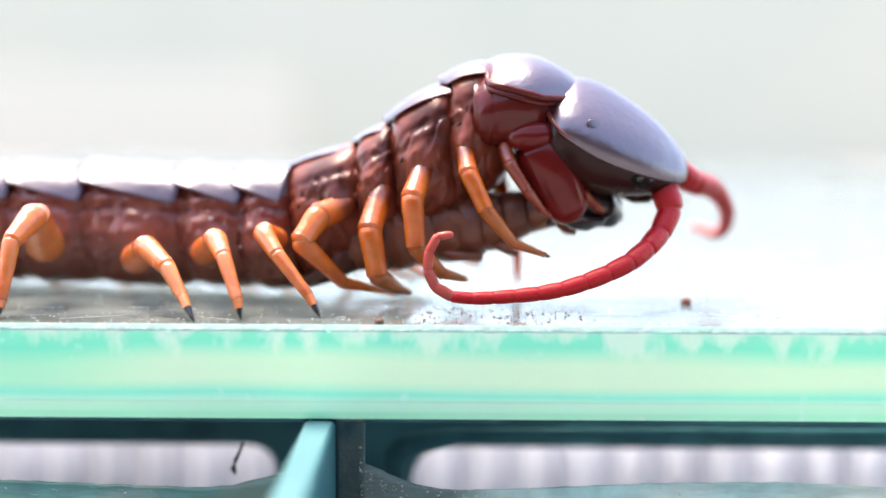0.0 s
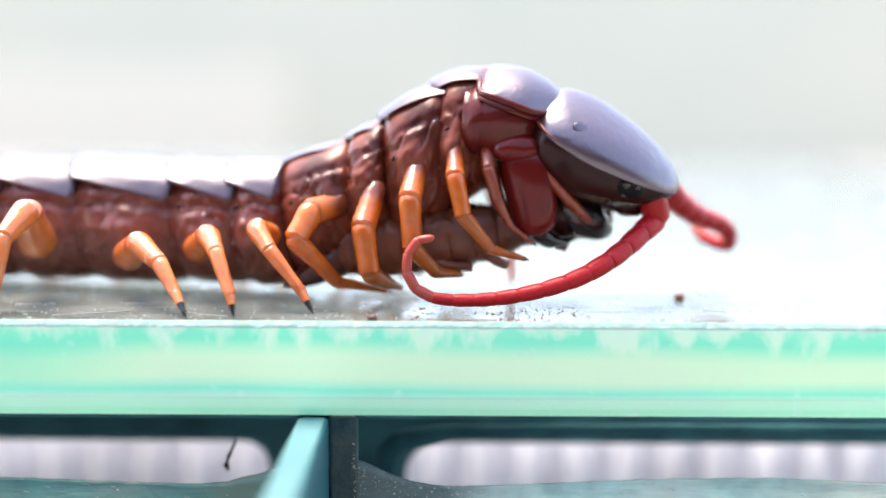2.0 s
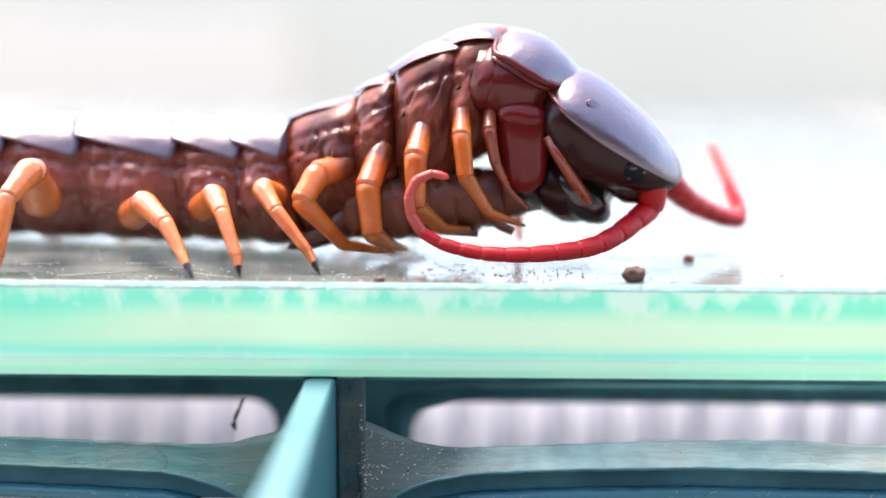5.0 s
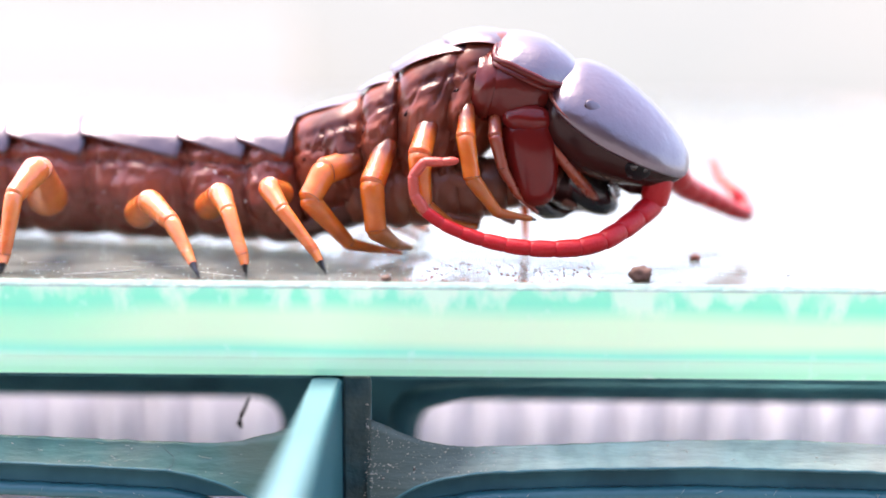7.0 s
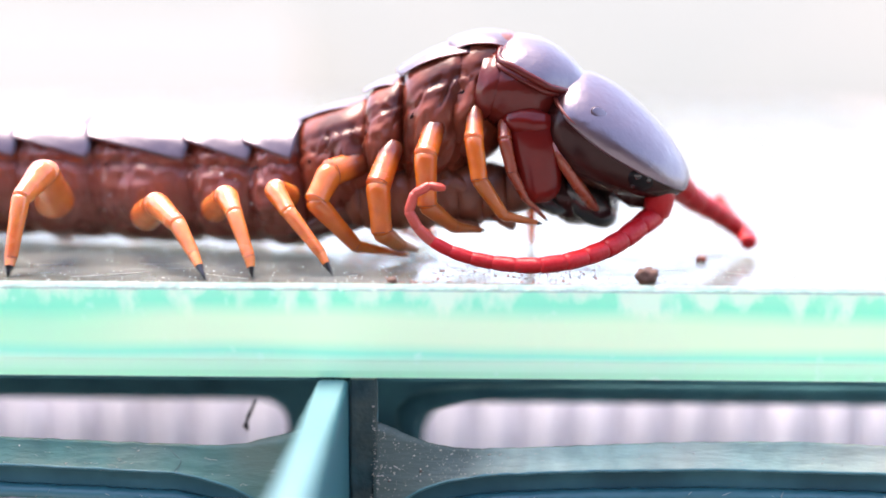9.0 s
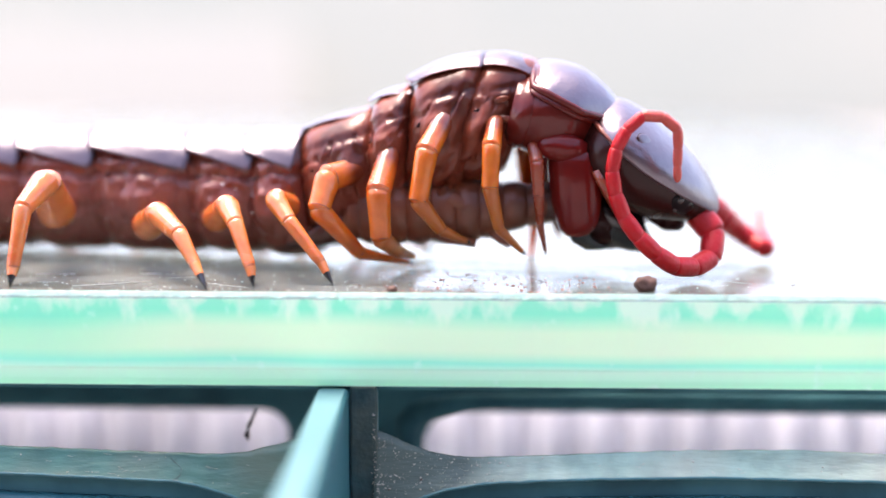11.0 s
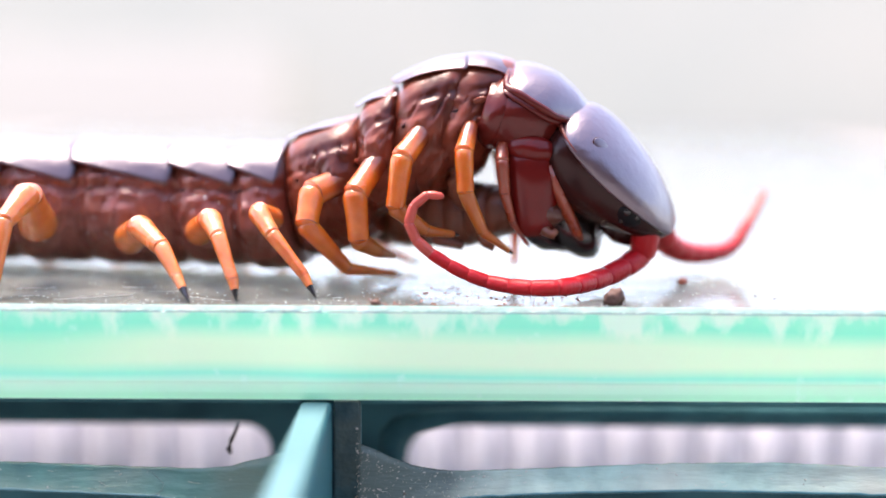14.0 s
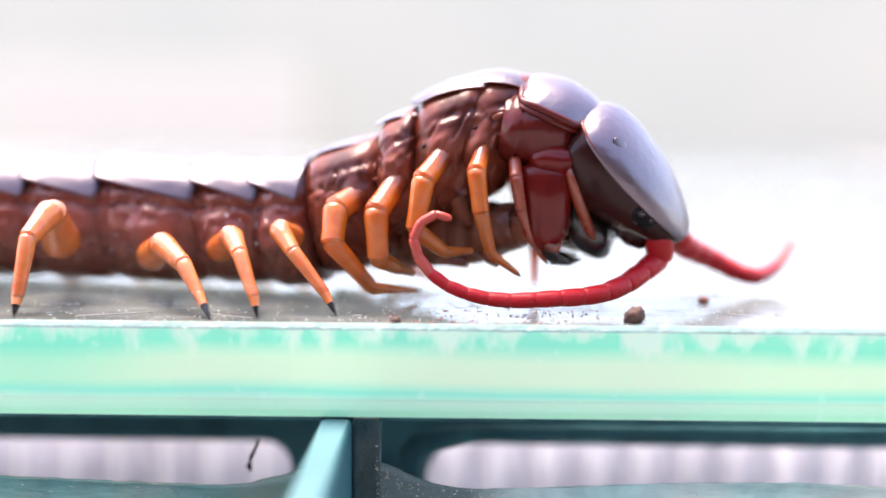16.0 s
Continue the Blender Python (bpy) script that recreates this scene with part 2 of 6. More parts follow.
def glass_material():
    m = bpy.data.materials.new("clear_grey_green_glass")
    m.use_nodes = True
    p = m.node_tree.nodes["Principled BSDF"]
    p.inputs["Base Color"].default_value = (0.56, 0.63, 0.57, 1)
    p.inputs["Transmission Weight"].default_value = 1.0
    p.inputs["IOR"].default_value = 1.5
    nodes, links = m.node_tree.nodes, m.node_tree.links
    coord = nodes.new("ShaderNodeTexCoord")
    smear = nodes.new("ShaderNodeTexNoise")
    smear.inputs["Scale"].default_value, smear.inputs["Detail"].default_value = 90, 6
    links.new(coord.outputs["Object"], smear.inputs["Vector"])
    rr = nodes.new("ShaderNodeMapRange")
    rr.inputs[1].default_value, rr.inputs[2].default_value = 0.4, 0.8
    rr.inputs[3].default_value, rr.inputs[4].default_value = 0.14, 0.34
    links.new(smear.outputs["Fac"], rr.inputs[0])
    links.new(rr.outputs[0], p.inputs["Roughness"])
    # film of dust and wiped streaks on the surface
    pull = nodes.new("ShaderNodeMapping")
    pull.inputs["Scale"].default_value, pull.inputs["Rotation"].default_value = (0.35, 1.3, 1), (0, 0, 0.25)
    links.new(coord.outputs["Object"], pull.inputs["Vector"])
    streak = nodes.new("ShaderNodeTexNoise")
    streak.inputs["Scale"].default_value, streak.inputs["Detail"].default_value = 260, 8
    links.new(pull.outputs[0], streak.inputs["Vector"])
    film = nodes.new("ShaderNodeMapRange")
    film.inputs[1].default_value, film.inputs[2].default_value = 0.40, 0.70
    film.inputs[3].default_value, film.inputs[4].default_value = 0.10, 0.70
    patchy = nodes.new("ShaderNodeTexNoise")
    patchy.inputs["Scale"].default_value, patchy.inputs["Detail"].default_value = 70, 3
    links.new(pull.outputs[0], patchy.inputs["Vector"])
    both = nodes.new("ShaderNodeMix")
    both.inputs[0].default_value = 0.5
    links.new(streak.outputs["Fac"], both.inputs[2])
    links.new(patchy.outputs["Fac"], both.inputs[3])
    links.new(both.outputs[0], film.inputs[0])
    dusty = nodes.new("ShaderNodeBsdfDiffuse")
    dusty.inputs["Color"].default_value = (0.165, 0.18, 0.17, 1)
    blend = nodes.new("ShaderNodeMixShader")
    links.new(film.outputs[0], blend.inputs[0])
    links.new(p.outputs[0], blend.inputs[1])
    links.new(dusty.outputs[0], blend.inputs[2])
    links.new(blend.outputs[0], nodes["Material Output"].inputs["Surface"])
    return m


def edge_material():
    """Ground edge of thick green glass: mint, inner reflections painted in as milky patches."""
    m = bpy.data.materials.new("mint_ground_glass_edge")
    m.use_nodes = True
    nodes, links = m.node_tree.nodes, m.node_tree.links
    p = nodes["Principled BSDF"]
    coord = nodes.new("ShaderNodeTexCoord")
    stretch = nodes.new("ShaderNodeMapping")
    stretch.inputs["Scale"].default_value = (0.12, 1, 1.0)
    links.new(coord.outputs["Object"], stretch.inputs["Vector"])
    bands = nodes.new("ShaderNodeTexNoise")
    bands.inputs["Scale"].default_value, bands.inputs["Detail"].default_value = 330, 3
    links.new(stretch.outputs[0], bands.inputs["Vector"])
    wide = nodes.new("ShaderNodeTexNoise")
    wide.inputs["Scale"].default_value, wide.inputs["Detail"].default_value = 42, 4
    links.new(stretch.outputs[0], wide.inputs["Vector"])
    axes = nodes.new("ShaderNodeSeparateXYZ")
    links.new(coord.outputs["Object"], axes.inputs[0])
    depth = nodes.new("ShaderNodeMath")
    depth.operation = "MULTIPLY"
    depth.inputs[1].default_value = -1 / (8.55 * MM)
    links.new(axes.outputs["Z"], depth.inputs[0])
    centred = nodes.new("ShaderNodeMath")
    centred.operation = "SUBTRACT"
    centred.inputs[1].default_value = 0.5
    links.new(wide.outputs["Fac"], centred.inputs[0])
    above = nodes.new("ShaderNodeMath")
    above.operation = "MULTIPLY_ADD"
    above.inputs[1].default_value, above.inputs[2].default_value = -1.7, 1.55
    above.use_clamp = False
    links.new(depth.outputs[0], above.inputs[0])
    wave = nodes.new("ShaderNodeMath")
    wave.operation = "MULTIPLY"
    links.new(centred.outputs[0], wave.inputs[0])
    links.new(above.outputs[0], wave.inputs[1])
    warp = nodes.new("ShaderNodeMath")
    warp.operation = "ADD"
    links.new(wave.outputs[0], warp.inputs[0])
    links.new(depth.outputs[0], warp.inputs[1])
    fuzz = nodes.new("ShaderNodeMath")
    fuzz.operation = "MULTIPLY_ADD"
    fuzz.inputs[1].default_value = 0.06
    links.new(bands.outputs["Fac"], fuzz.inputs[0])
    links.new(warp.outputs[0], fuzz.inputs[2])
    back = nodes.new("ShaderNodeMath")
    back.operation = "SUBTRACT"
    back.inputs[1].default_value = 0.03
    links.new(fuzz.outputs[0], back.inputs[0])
    # colour bands by height imitate light reflected inside the sheet
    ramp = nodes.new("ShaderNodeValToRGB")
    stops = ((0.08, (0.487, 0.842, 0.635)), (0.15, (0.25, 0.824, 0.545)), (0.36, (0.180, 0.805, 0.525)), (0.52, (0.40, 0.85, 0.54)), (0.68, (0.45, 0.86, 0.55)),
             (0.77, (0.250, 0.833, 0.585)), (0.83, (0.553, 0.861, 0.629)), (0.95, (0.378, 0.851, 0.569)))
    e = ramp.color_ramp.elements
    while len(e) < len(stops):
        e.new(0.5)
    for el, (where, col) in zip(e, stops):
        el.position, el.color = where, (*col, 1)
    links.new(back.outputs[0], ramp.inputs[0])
    chips = nodes.new("ShaderNodeTexNoise")
    chips.inputs["Scale"].default_value, chips.inputs["Detail"].default_value = 500, 5
    links.new(coord.outputs["Object"], chips.inputs["Vector"])
    mix = nodes.new("ShaderNodeMix")
    mix.data_type = "RGBA"
    spots = nodes.new("ShaderNodeValToRGB")
    spots.color_ramp.elements[0].position, spots.color_ramp.elements[1].position = 0.62, 0.75
    links.new(chips.outputs["Fac"], spots.inputs[0])
    links.new(spots.outputs[0], mix.inputs[0])
    links.new(ramp.outputs[0], mix.inputs[6])
    mix.inputs[7].default_value = (0.55, 0.89, 0.70, 1)
    drip = nodes.new("ShaderNodeMapping")
    drip.inputs["Scale"].default_value = (0.9, 1, 0.5)
    links.new(coord.outputs["Object"], drip.inputs["Vector"])
    runs = nodes.new("ShaderNodeTexNoise")
    runs.inputs["Scale"].default_value, runs.inputs["Detail"].default_value = 380, 7
    links.new(drip.outputs[0], runs.inputs["Vector"])
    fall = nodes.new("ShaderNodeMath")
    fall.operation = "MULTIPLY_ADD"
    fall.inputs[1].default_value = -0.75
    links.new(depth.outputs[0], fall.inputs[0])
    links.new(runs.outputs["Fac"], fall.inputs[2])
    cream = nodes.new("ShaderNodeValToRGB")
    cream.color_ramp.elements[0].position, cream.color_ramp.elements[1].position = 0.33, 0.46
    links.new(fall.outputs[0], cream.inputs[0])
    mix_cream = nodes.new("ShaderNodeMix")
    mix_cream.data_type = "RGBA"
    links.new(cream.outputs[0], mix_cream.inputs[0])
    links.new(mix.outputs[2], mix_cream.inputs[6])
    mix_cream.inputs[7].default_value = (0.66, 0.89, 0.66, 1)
    # long milky band mid-edge: inner light painted in, ending in a ragged front
    front = nodes.new("ShaderNodeMath")
    front.operation = "MULTIPLY_ADD"
    front.inputs[1].default_value = 0.030
    links.new(wide.outputs["Fac"], front.inputs[0])
    links.new(axes.outputs["X"], front.inputs[2])
    start = nodes.new("ShaderNodeMapRange")
    start.interpolation_type = "SMOOTHSTEP"
    start.inputs[1].default_value, start.inputs[2].default_value = -0.018, -0.004
    links.new(front.outputs[0], start.inputs[0])
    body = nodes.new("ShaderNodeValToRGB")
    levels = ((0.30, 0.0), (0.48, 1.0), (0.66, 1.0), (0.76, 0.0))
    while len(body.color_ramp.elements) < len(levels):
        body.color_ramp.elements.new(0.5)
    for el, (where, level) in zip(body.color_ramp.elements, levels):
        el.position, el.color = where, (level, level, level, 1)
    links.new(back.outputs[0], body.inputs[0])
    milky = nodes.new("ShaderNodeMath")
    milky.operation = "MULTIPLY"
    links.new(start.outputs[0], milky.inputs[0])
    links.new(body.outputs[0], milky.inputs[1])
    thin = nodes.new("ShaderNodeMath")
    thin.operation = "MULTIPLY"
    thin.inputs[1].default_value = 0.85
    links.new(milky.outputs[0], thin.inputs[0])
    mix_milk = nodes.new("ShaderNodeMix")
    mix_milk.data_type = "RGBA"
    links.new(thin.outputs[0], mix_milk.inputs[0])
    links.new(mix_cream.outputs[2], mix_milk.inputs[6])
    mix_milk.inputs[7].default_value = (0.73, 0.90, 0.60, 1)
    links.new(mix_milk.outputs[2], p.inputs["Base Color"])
    p.inputs["Roughness"].default_value = 0.28
    p.inputs["Subsurface Weight"].default_value = 0.3
    p.inputs["Subsurface Radius"].default_value = (0.5, 1.0, 0.8)
    p.inputs["Subsurface Scale"].default_value = 1.0 * MM
    return m


ARRIS = material("frosted_white_bevel", (0.27, 0.38, 0.335), 0.4, spread=0.3, scale=900, bump=0.6, bump_scale=1500, sss=0.3, second=(0.20, 0.40, 0.32), stain_scale=260)
GLASS = glass_material()
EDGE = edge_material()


# ---- mesh helpers (millimetres) ----
def part(name, bm, mat, parent=None, label="", at=None, smooth=True):
    """Links a bmesh drawn in millimetres as one mesh object, under a thing or part if given."""
    bmesh.ops.recalc_face_normals(bm, faces=bm.faces)
    bmesh.ops.scale(bm, vec=(MM, MM, MM), verts=bm.verts)
    me = bpy.data.meshes.new(name)
    bm.to_mesh(me)
    bm.free()
    me.materials.append(mat)
    if smooth:
        me.polygons.foreach_set("use_smooth", [True] * len(me.polygons))
    return same(name, me, parent, label, at)


def same(name, me, parent=None, label="", at=None):
    ob = new(name, me)
    if parent:
        ob.parent = parent
    if at is not None:
        ob.matrix_basis = at
    if label:
        ob["label"] = label
    return ob


def at_mm(x, y, z, turn=0.0, rx=0.0, rz=0.0):
    """Pose in millimetres; turn: degrees anticlockwise as seen from the front."""
    return pose(x * MM, y * MM, z * MM, rx, -turn, rz)


def loft(rings, cap=True):
    """Closed rings of points joined into a skin."""
    bm = bmesh.new()
    rows = [[bm.verts.new(p) for p in ring] for ring in rings]
    n = len(rows[0])
    for a, b in zip(rows, rows[1:]):
        for i in range(n):
            bm.faces.new((a[i], a[(i + 1) % n], b[(i + 1) % n], b[i]))
    if cap:
        bm.faces.new(rows[0][::-1])
        bm.faces.new(rows[-1])
    return bm


def tube(points, radii, sides=14):
    """Round rod along a line of points."""
    pts = [Vector(p) for p in points]
    rings = []
    for i, p in enumerate(pts):
        d = (pts[min(i + 1, len(pts) - 1)] - pts[max(i - 1, 0)]).normalized()
        side = d.cross(Vector((0.13, 0.2, 1))).normalized()
        up = side.cross(d)
        rings.append([p + radii[i] * (math.cos(a) * side + math.sin(a) * up)
                      for a in (2 * math.pi * k / sides for k in range(sides))])
    return loft(rings)


def blob(rx, ry, rz, rough=0.0, seed=0.0, level=3):
    bm = bmesh.new()
    bmesh.ops.create_icosphere(bm, subdivisions=level, radius=1)
    for v in bm.verts:
        k = 1 + rough * noise.noise(v.co * 2.1 + Vector((seed, seed * 1.7, -seed)))
        v.co = Vector((v.co.x * rx, v.co.y * ry, v.co.z * rz)) * k
    return bm


def slab(x0, x1, y0, y1, z0, z1, bevel=0.3, segments=2):
    bm = bmesh.new()
    bmesh.ops.create_cube(bm, size=1)
    for v in bm.verts:
        v.co = Vector(((x0 + x1) / 2 + v.co.x * (x1 - x0), (y0 + y1) / 2 + v.co.y * (y1 - y0), (z0 + z1) / 2 + v.co.z * (z1 - z0)))
    if bevel:
        bmesh.ops.bevel(bm, geom=bm.edges[:], offset=bevel, segments=segments, affect="EDGES", profile=0.5)
    return bm


def bow(a, power):
    """Point of a unit superellipse at the angle a from the top."""
    s, c = math.sin(a), math.cos(a)
    return math.copysign(abs(s) ** (2 / power), s), math.copysign(abs(c) ** (2 / power), c)


# ---- setting ----
def ground():
    bm = bmesh.new()
    bmesh.ops.create_grid(bm, x_segments=8, y_segments=8, size=100000)
    for v in bm.verts:
        v.co.z = -60
    tagged(part("ground", bm, CONCRETE, smooth=False), "grey concrete ground under the crate", "ground", kind="structure")


def back_wall():
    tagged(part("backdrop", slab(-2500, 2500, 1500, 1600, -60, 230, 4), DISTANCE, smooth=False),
           "glowing pale green backdrop, blurred daylight distance behind the glass", "backdrop", kind="structure")
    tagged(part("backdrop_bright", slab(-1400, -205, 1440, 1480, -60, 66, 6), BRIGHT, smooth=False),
           "glowing white blurred patch of the distance", "backdrop", kind="structure")
    # Added wall behind the camera: keeps low sky out of the side reflections.
    tagged(part("shade_wall", slab(-2500, 2500, -760, -700, -60, 440, 4), SHADE_WALL, smooth=False),
           "unseen grey brown wall added to block low skylight", "wall", kind="structure")


ground()
back_wall()


# ---- crate ----
def slot_outline(x0, x1, low, high, r, sag):
    """Long hole with rounded ends; sag bends its lower edge."""
    pts = []
    for cx, cz, a0 in ((x1 - r, high - r, 0), (x0 + r, high - r, 90), (x0 + r, low + r, 180), (x1 - r, low + r, 270)):
        for k in range(7):
            a = radians(a0 + 15 * k)
            pts.append((cx + r * math.cos(a), cz + r * math.sin(a)))
        if a0 == 180:
            for k in range(1, 12):
                u = k / 12
                pts.append((x0 + r + (x1 - x0 - 2 * r) * u, low + sag * 4 * u * (1 - u)))
    return pts


def holed_plate(outer, holes, y0, y1, bevel):
    bm = bmesh.new()
    edges = []
    for loop in (outer, *holes):
        vs = [bm.verts.new((x, y0, z)) for x, z in loop]
        edges += [bm.edges.new((a, b)) for a, b in zip(vs, vs[1:] + vs[:1])]
    bmesh.ops.triangle_fill(bm, use_beauty=True, use_dissolve=False, edges=edges)
    got = bmesh.ops.extrude_face_region(bm, geom=bm.faces[:])
    for v in got["geom"]:
        if isinstance(v, bmesh.types.BMVert):
            v.co.y = y1
    bmesh.ops.recalc_face_normals(bm, faces=bm.faces)
    sharp = [e for e in bm.edges if len(e.link_faces) == 2 and e.calc_face_angle() > 1.0]
    bmesh.ops.bevel(bm, geom=sharp, offset=bevel, segments=2, affect="EDGES", profile=0.5)
    return bm


def along(stops, x):
    """Smooth height at x through the stops (x, z)."""
    xs, zs = [p[0] for p in stops], [p[1] for p in stops]
    return sum(float(np.interp(x + d, xs, zs)) for d in np.linspace(-1.6, 1.6, 9)) / 9


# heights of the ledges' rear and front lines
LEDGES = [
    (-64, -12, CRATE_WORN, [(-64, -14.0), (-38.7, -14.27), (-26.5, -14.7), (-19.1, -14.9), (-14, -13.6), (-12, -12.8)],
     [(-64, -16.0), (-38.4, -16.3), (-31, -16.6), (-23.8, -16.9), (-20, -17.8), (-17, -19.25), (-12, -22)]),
    (-6.9, 64, CRATE_LIT_WORN, [(-6.9, -12.2), (-5.4, -13.15), (-2.6, -14.4), (0.5, -15.0), (5.4, -14.86), (20, -14.19), (30, -14.08), (38, -14.45), (64, -15.6)],
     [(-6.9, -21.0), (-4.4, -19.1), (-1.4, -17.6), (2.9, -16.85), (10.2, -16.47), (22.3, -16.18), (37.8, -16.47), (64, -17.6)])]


def build_crate():
    crate = tagged(new("plastic_crate"), "dirty dark green plastic crate with slotted sides", "crate")
    outer = [(-100, -60), (100, -60), (100, -8.72), (-100, -8.72)]
    holes = [slot_outline(-64, -11.7, -16.0, -8.85, 0.6, -0.3), slot_outline(-6.6, 64, -16.4, -8.85, 0.6, 0.6)]
    for row in range(4):
        z = -25.9 - row * 8.5
        holes += [slot_outline(-64, -14.7, z, z + 6.1, 2.4, 0.3), slot_outline(-2.6, 64, z, z + 6.1, 2.4, 0.3)]
    part("front_wall", holed_plate(outer, holes, 1.0, 2.6, 0.25), CRATE, crate, smooth=False)
    inner = [(-93.5, -59.9), (93.5, -59.9), (93.5, -9.0), (-93.5, -9.0)]
    holes = [slot_outline(-75, -17.8, -55, -18.1, 2.8, 0), slot_outline(-3.1, 75, -55, -18.2, 3.6, 0)]
    part("inner_frame", holed_plate(inner, holes, 24.0, 27.0, 0.9), CRATE, crate, smooth=False)
    # rounded swelling round the slot's corner
    path = [(-3.3, -14.6), (-3.7, -13.6), (-4.0, -12.6), (-3.9, -11.7), (-3.2, -11.0), (-2.0, -10.5), (-0.6, -10.2), (1.2, -9.9), (4.0, -9.75), (10.0, -9.6), (22.0, -9.5), (40.0, -9.5), (62.0, -9.6)]
    widths = [0.25, 0.6, 0.9, 1.05, 1.1, 1.0, 0.9, 0.75, 0.6, 0.5, 0.5, 0.5, 0.4]
    rings = []
    for k, ((x, z), w) in enumerate(zip(path, widths)):
        (xa, za), (xb, zb) = path[max(k - 1, 0)], path[min(k + 1, len(path) - 1)]
        n = Vector((zb - za, 0, xa - xb)).normalized()
        x, z, w = x * 1.14, 19 + (z - 19) * 1.14, w * 1.14
        rings.append([Vector((x, 14.0, z)) + n * w * math.cos(a) + Vector((0, 0.5 * w * math.sin(a), 0)) for a in (2 * math.pi * j / 14 for j in range(14))])
    part("slot_rim", loft(rings), CRATE, crate, "raised rounded rim of the slot")
    part("back_wall", slab(-100, 100, 290, 296, -60, -8.72), CRATE, crate, smooth=False)
    part("side_wall", slab(-100, -94, 7.6, 289.8, -60, -8.72), CRATE, crate, smooth=False)
    part("side_wall", slab(94, 100, 7.6, 289.8, -60, -8.72), CRATE, crate, smooth=False)
    part("fin", slab(-11.75, -9.05, -36, 1.1, -59.9, -8.8, 0.5, 3), FIN, crate, "paler teal upright fin", smooth=False)
    part("skylit_edge", slab(-11.55, -9.3, -36.1, -0.2, -8.82, -8.72, 0.03, 1), FIN_SKYLIT, crate, "pale top edge of the fin, skylight in its colour", smooth=False)
    web = slab(-8.95, -6.6, 0.62, 1.1, -59.9, -8.6, 0.2)
    bmesh.ops.subdivide_edges(web, edges=[e for e in web.edges if e.calc_length() > 20], cuts=60)
    for v in web.verts:
        v.co.x += 0.12 * noise.noise(Vector((v.co.z * 0.7, 3, v.co.x)))
        v.co.y += 0.10 * noise.noise(Vector((v.co.z * 1.1, 8, v.co.x)))
    part("web", web, GRIMY_SHADED, crate, smooth=False)
    # Added dark plate: darkens the glass on the left and shades the slot.
    part("shade_tray", slab(-93.8, -4.5, 7.6, 23.8, -10.2, -8.75), CRATE, crate, smooth=False)
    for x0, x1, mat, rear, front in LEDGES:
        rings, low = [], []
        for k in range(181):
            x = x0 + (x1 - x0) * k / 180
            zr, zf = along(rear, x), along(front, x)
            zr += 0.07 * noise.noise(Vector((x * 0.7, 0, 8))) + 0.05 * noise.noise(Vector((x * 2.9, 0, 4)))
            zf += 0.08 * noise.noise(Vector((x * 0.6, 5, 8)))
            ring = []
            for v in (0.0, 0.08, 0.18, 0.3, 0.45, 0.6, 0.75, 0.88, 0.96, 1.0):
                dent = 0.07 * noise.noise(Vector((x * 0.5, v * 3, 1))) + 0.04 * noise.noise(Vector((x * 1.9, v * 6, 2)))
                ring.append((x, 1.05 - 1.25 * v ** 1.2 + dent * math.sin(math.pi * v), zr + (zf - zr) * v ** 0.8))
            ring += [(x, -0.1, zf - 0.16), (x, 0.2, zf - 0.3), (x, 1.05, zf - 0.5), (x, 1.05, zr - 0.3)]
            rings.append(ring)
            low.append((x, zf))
        part("ledge", loft(rings), mat, crate, "worn ledge, paler for the stronger light on it" if x0 > -20 else "dirty grey green worn ledge")
        ridge = [[(x, 1.05 - 0.85 * math.sin(a), z - 2.75 + (0.68 + 0.1 * noise.noise(Vector((x * 0.8, 2, 0)))) * math.cos(a) + 0.08 * noise.noise(Vector((x * 1.7, 0, 3)))) for a in (math.pi * j / 8 for j in range(9))] for x, z in low]
        part("ridge", loft(ridge), FIN, crate, "scuffed teal ridge")
        part("lip", tube([(x, -0.17, z - 0.05) for x, z in low], [0.12 + 0.05 * noise.noise(Vector((x, 0, 6))) for x, _ in low], 8), FIN, crate, "teal lip of the ledge")
    # moulded crease across the ledge
    pts = []
    for k in range(13):
        u = k / 12
        x = -25.6 + 2.6 * math.sin(math.pi * 0.62 * u) ** 0.8 - 1.2 * u * u + 0.2 * noise.noise(Vector((u * 5, 1, 0)))
        zr, zf = along(LEDGES[0][3], x), along(LEDGES[0][4], x)
        pts.append((x, 1.0 - 1.25 * u ** 1.2, zr + (zf - zr) * u ** 0.8 + 0.02))
    part("crease", tube(pts, [max(0.01, 0.025 + 0.05 * noise.noise(Vector((k * 1.3, 0, 0)))) for k in range(13)], 6), CRATE_LIT_WORN, crate, "pale crease across the ledge")


build_crate()


def on_ledge(x, v, side):
    """Point of a ledge's face, a little proud of it."""
    zr, zf = along(LEDGES[side][3], x), along(LEDGES[side][4], x)
    return (x, 1.0 - 1.25 * v ** 1.2, zr + (zf - zr) * v ** 0.8)


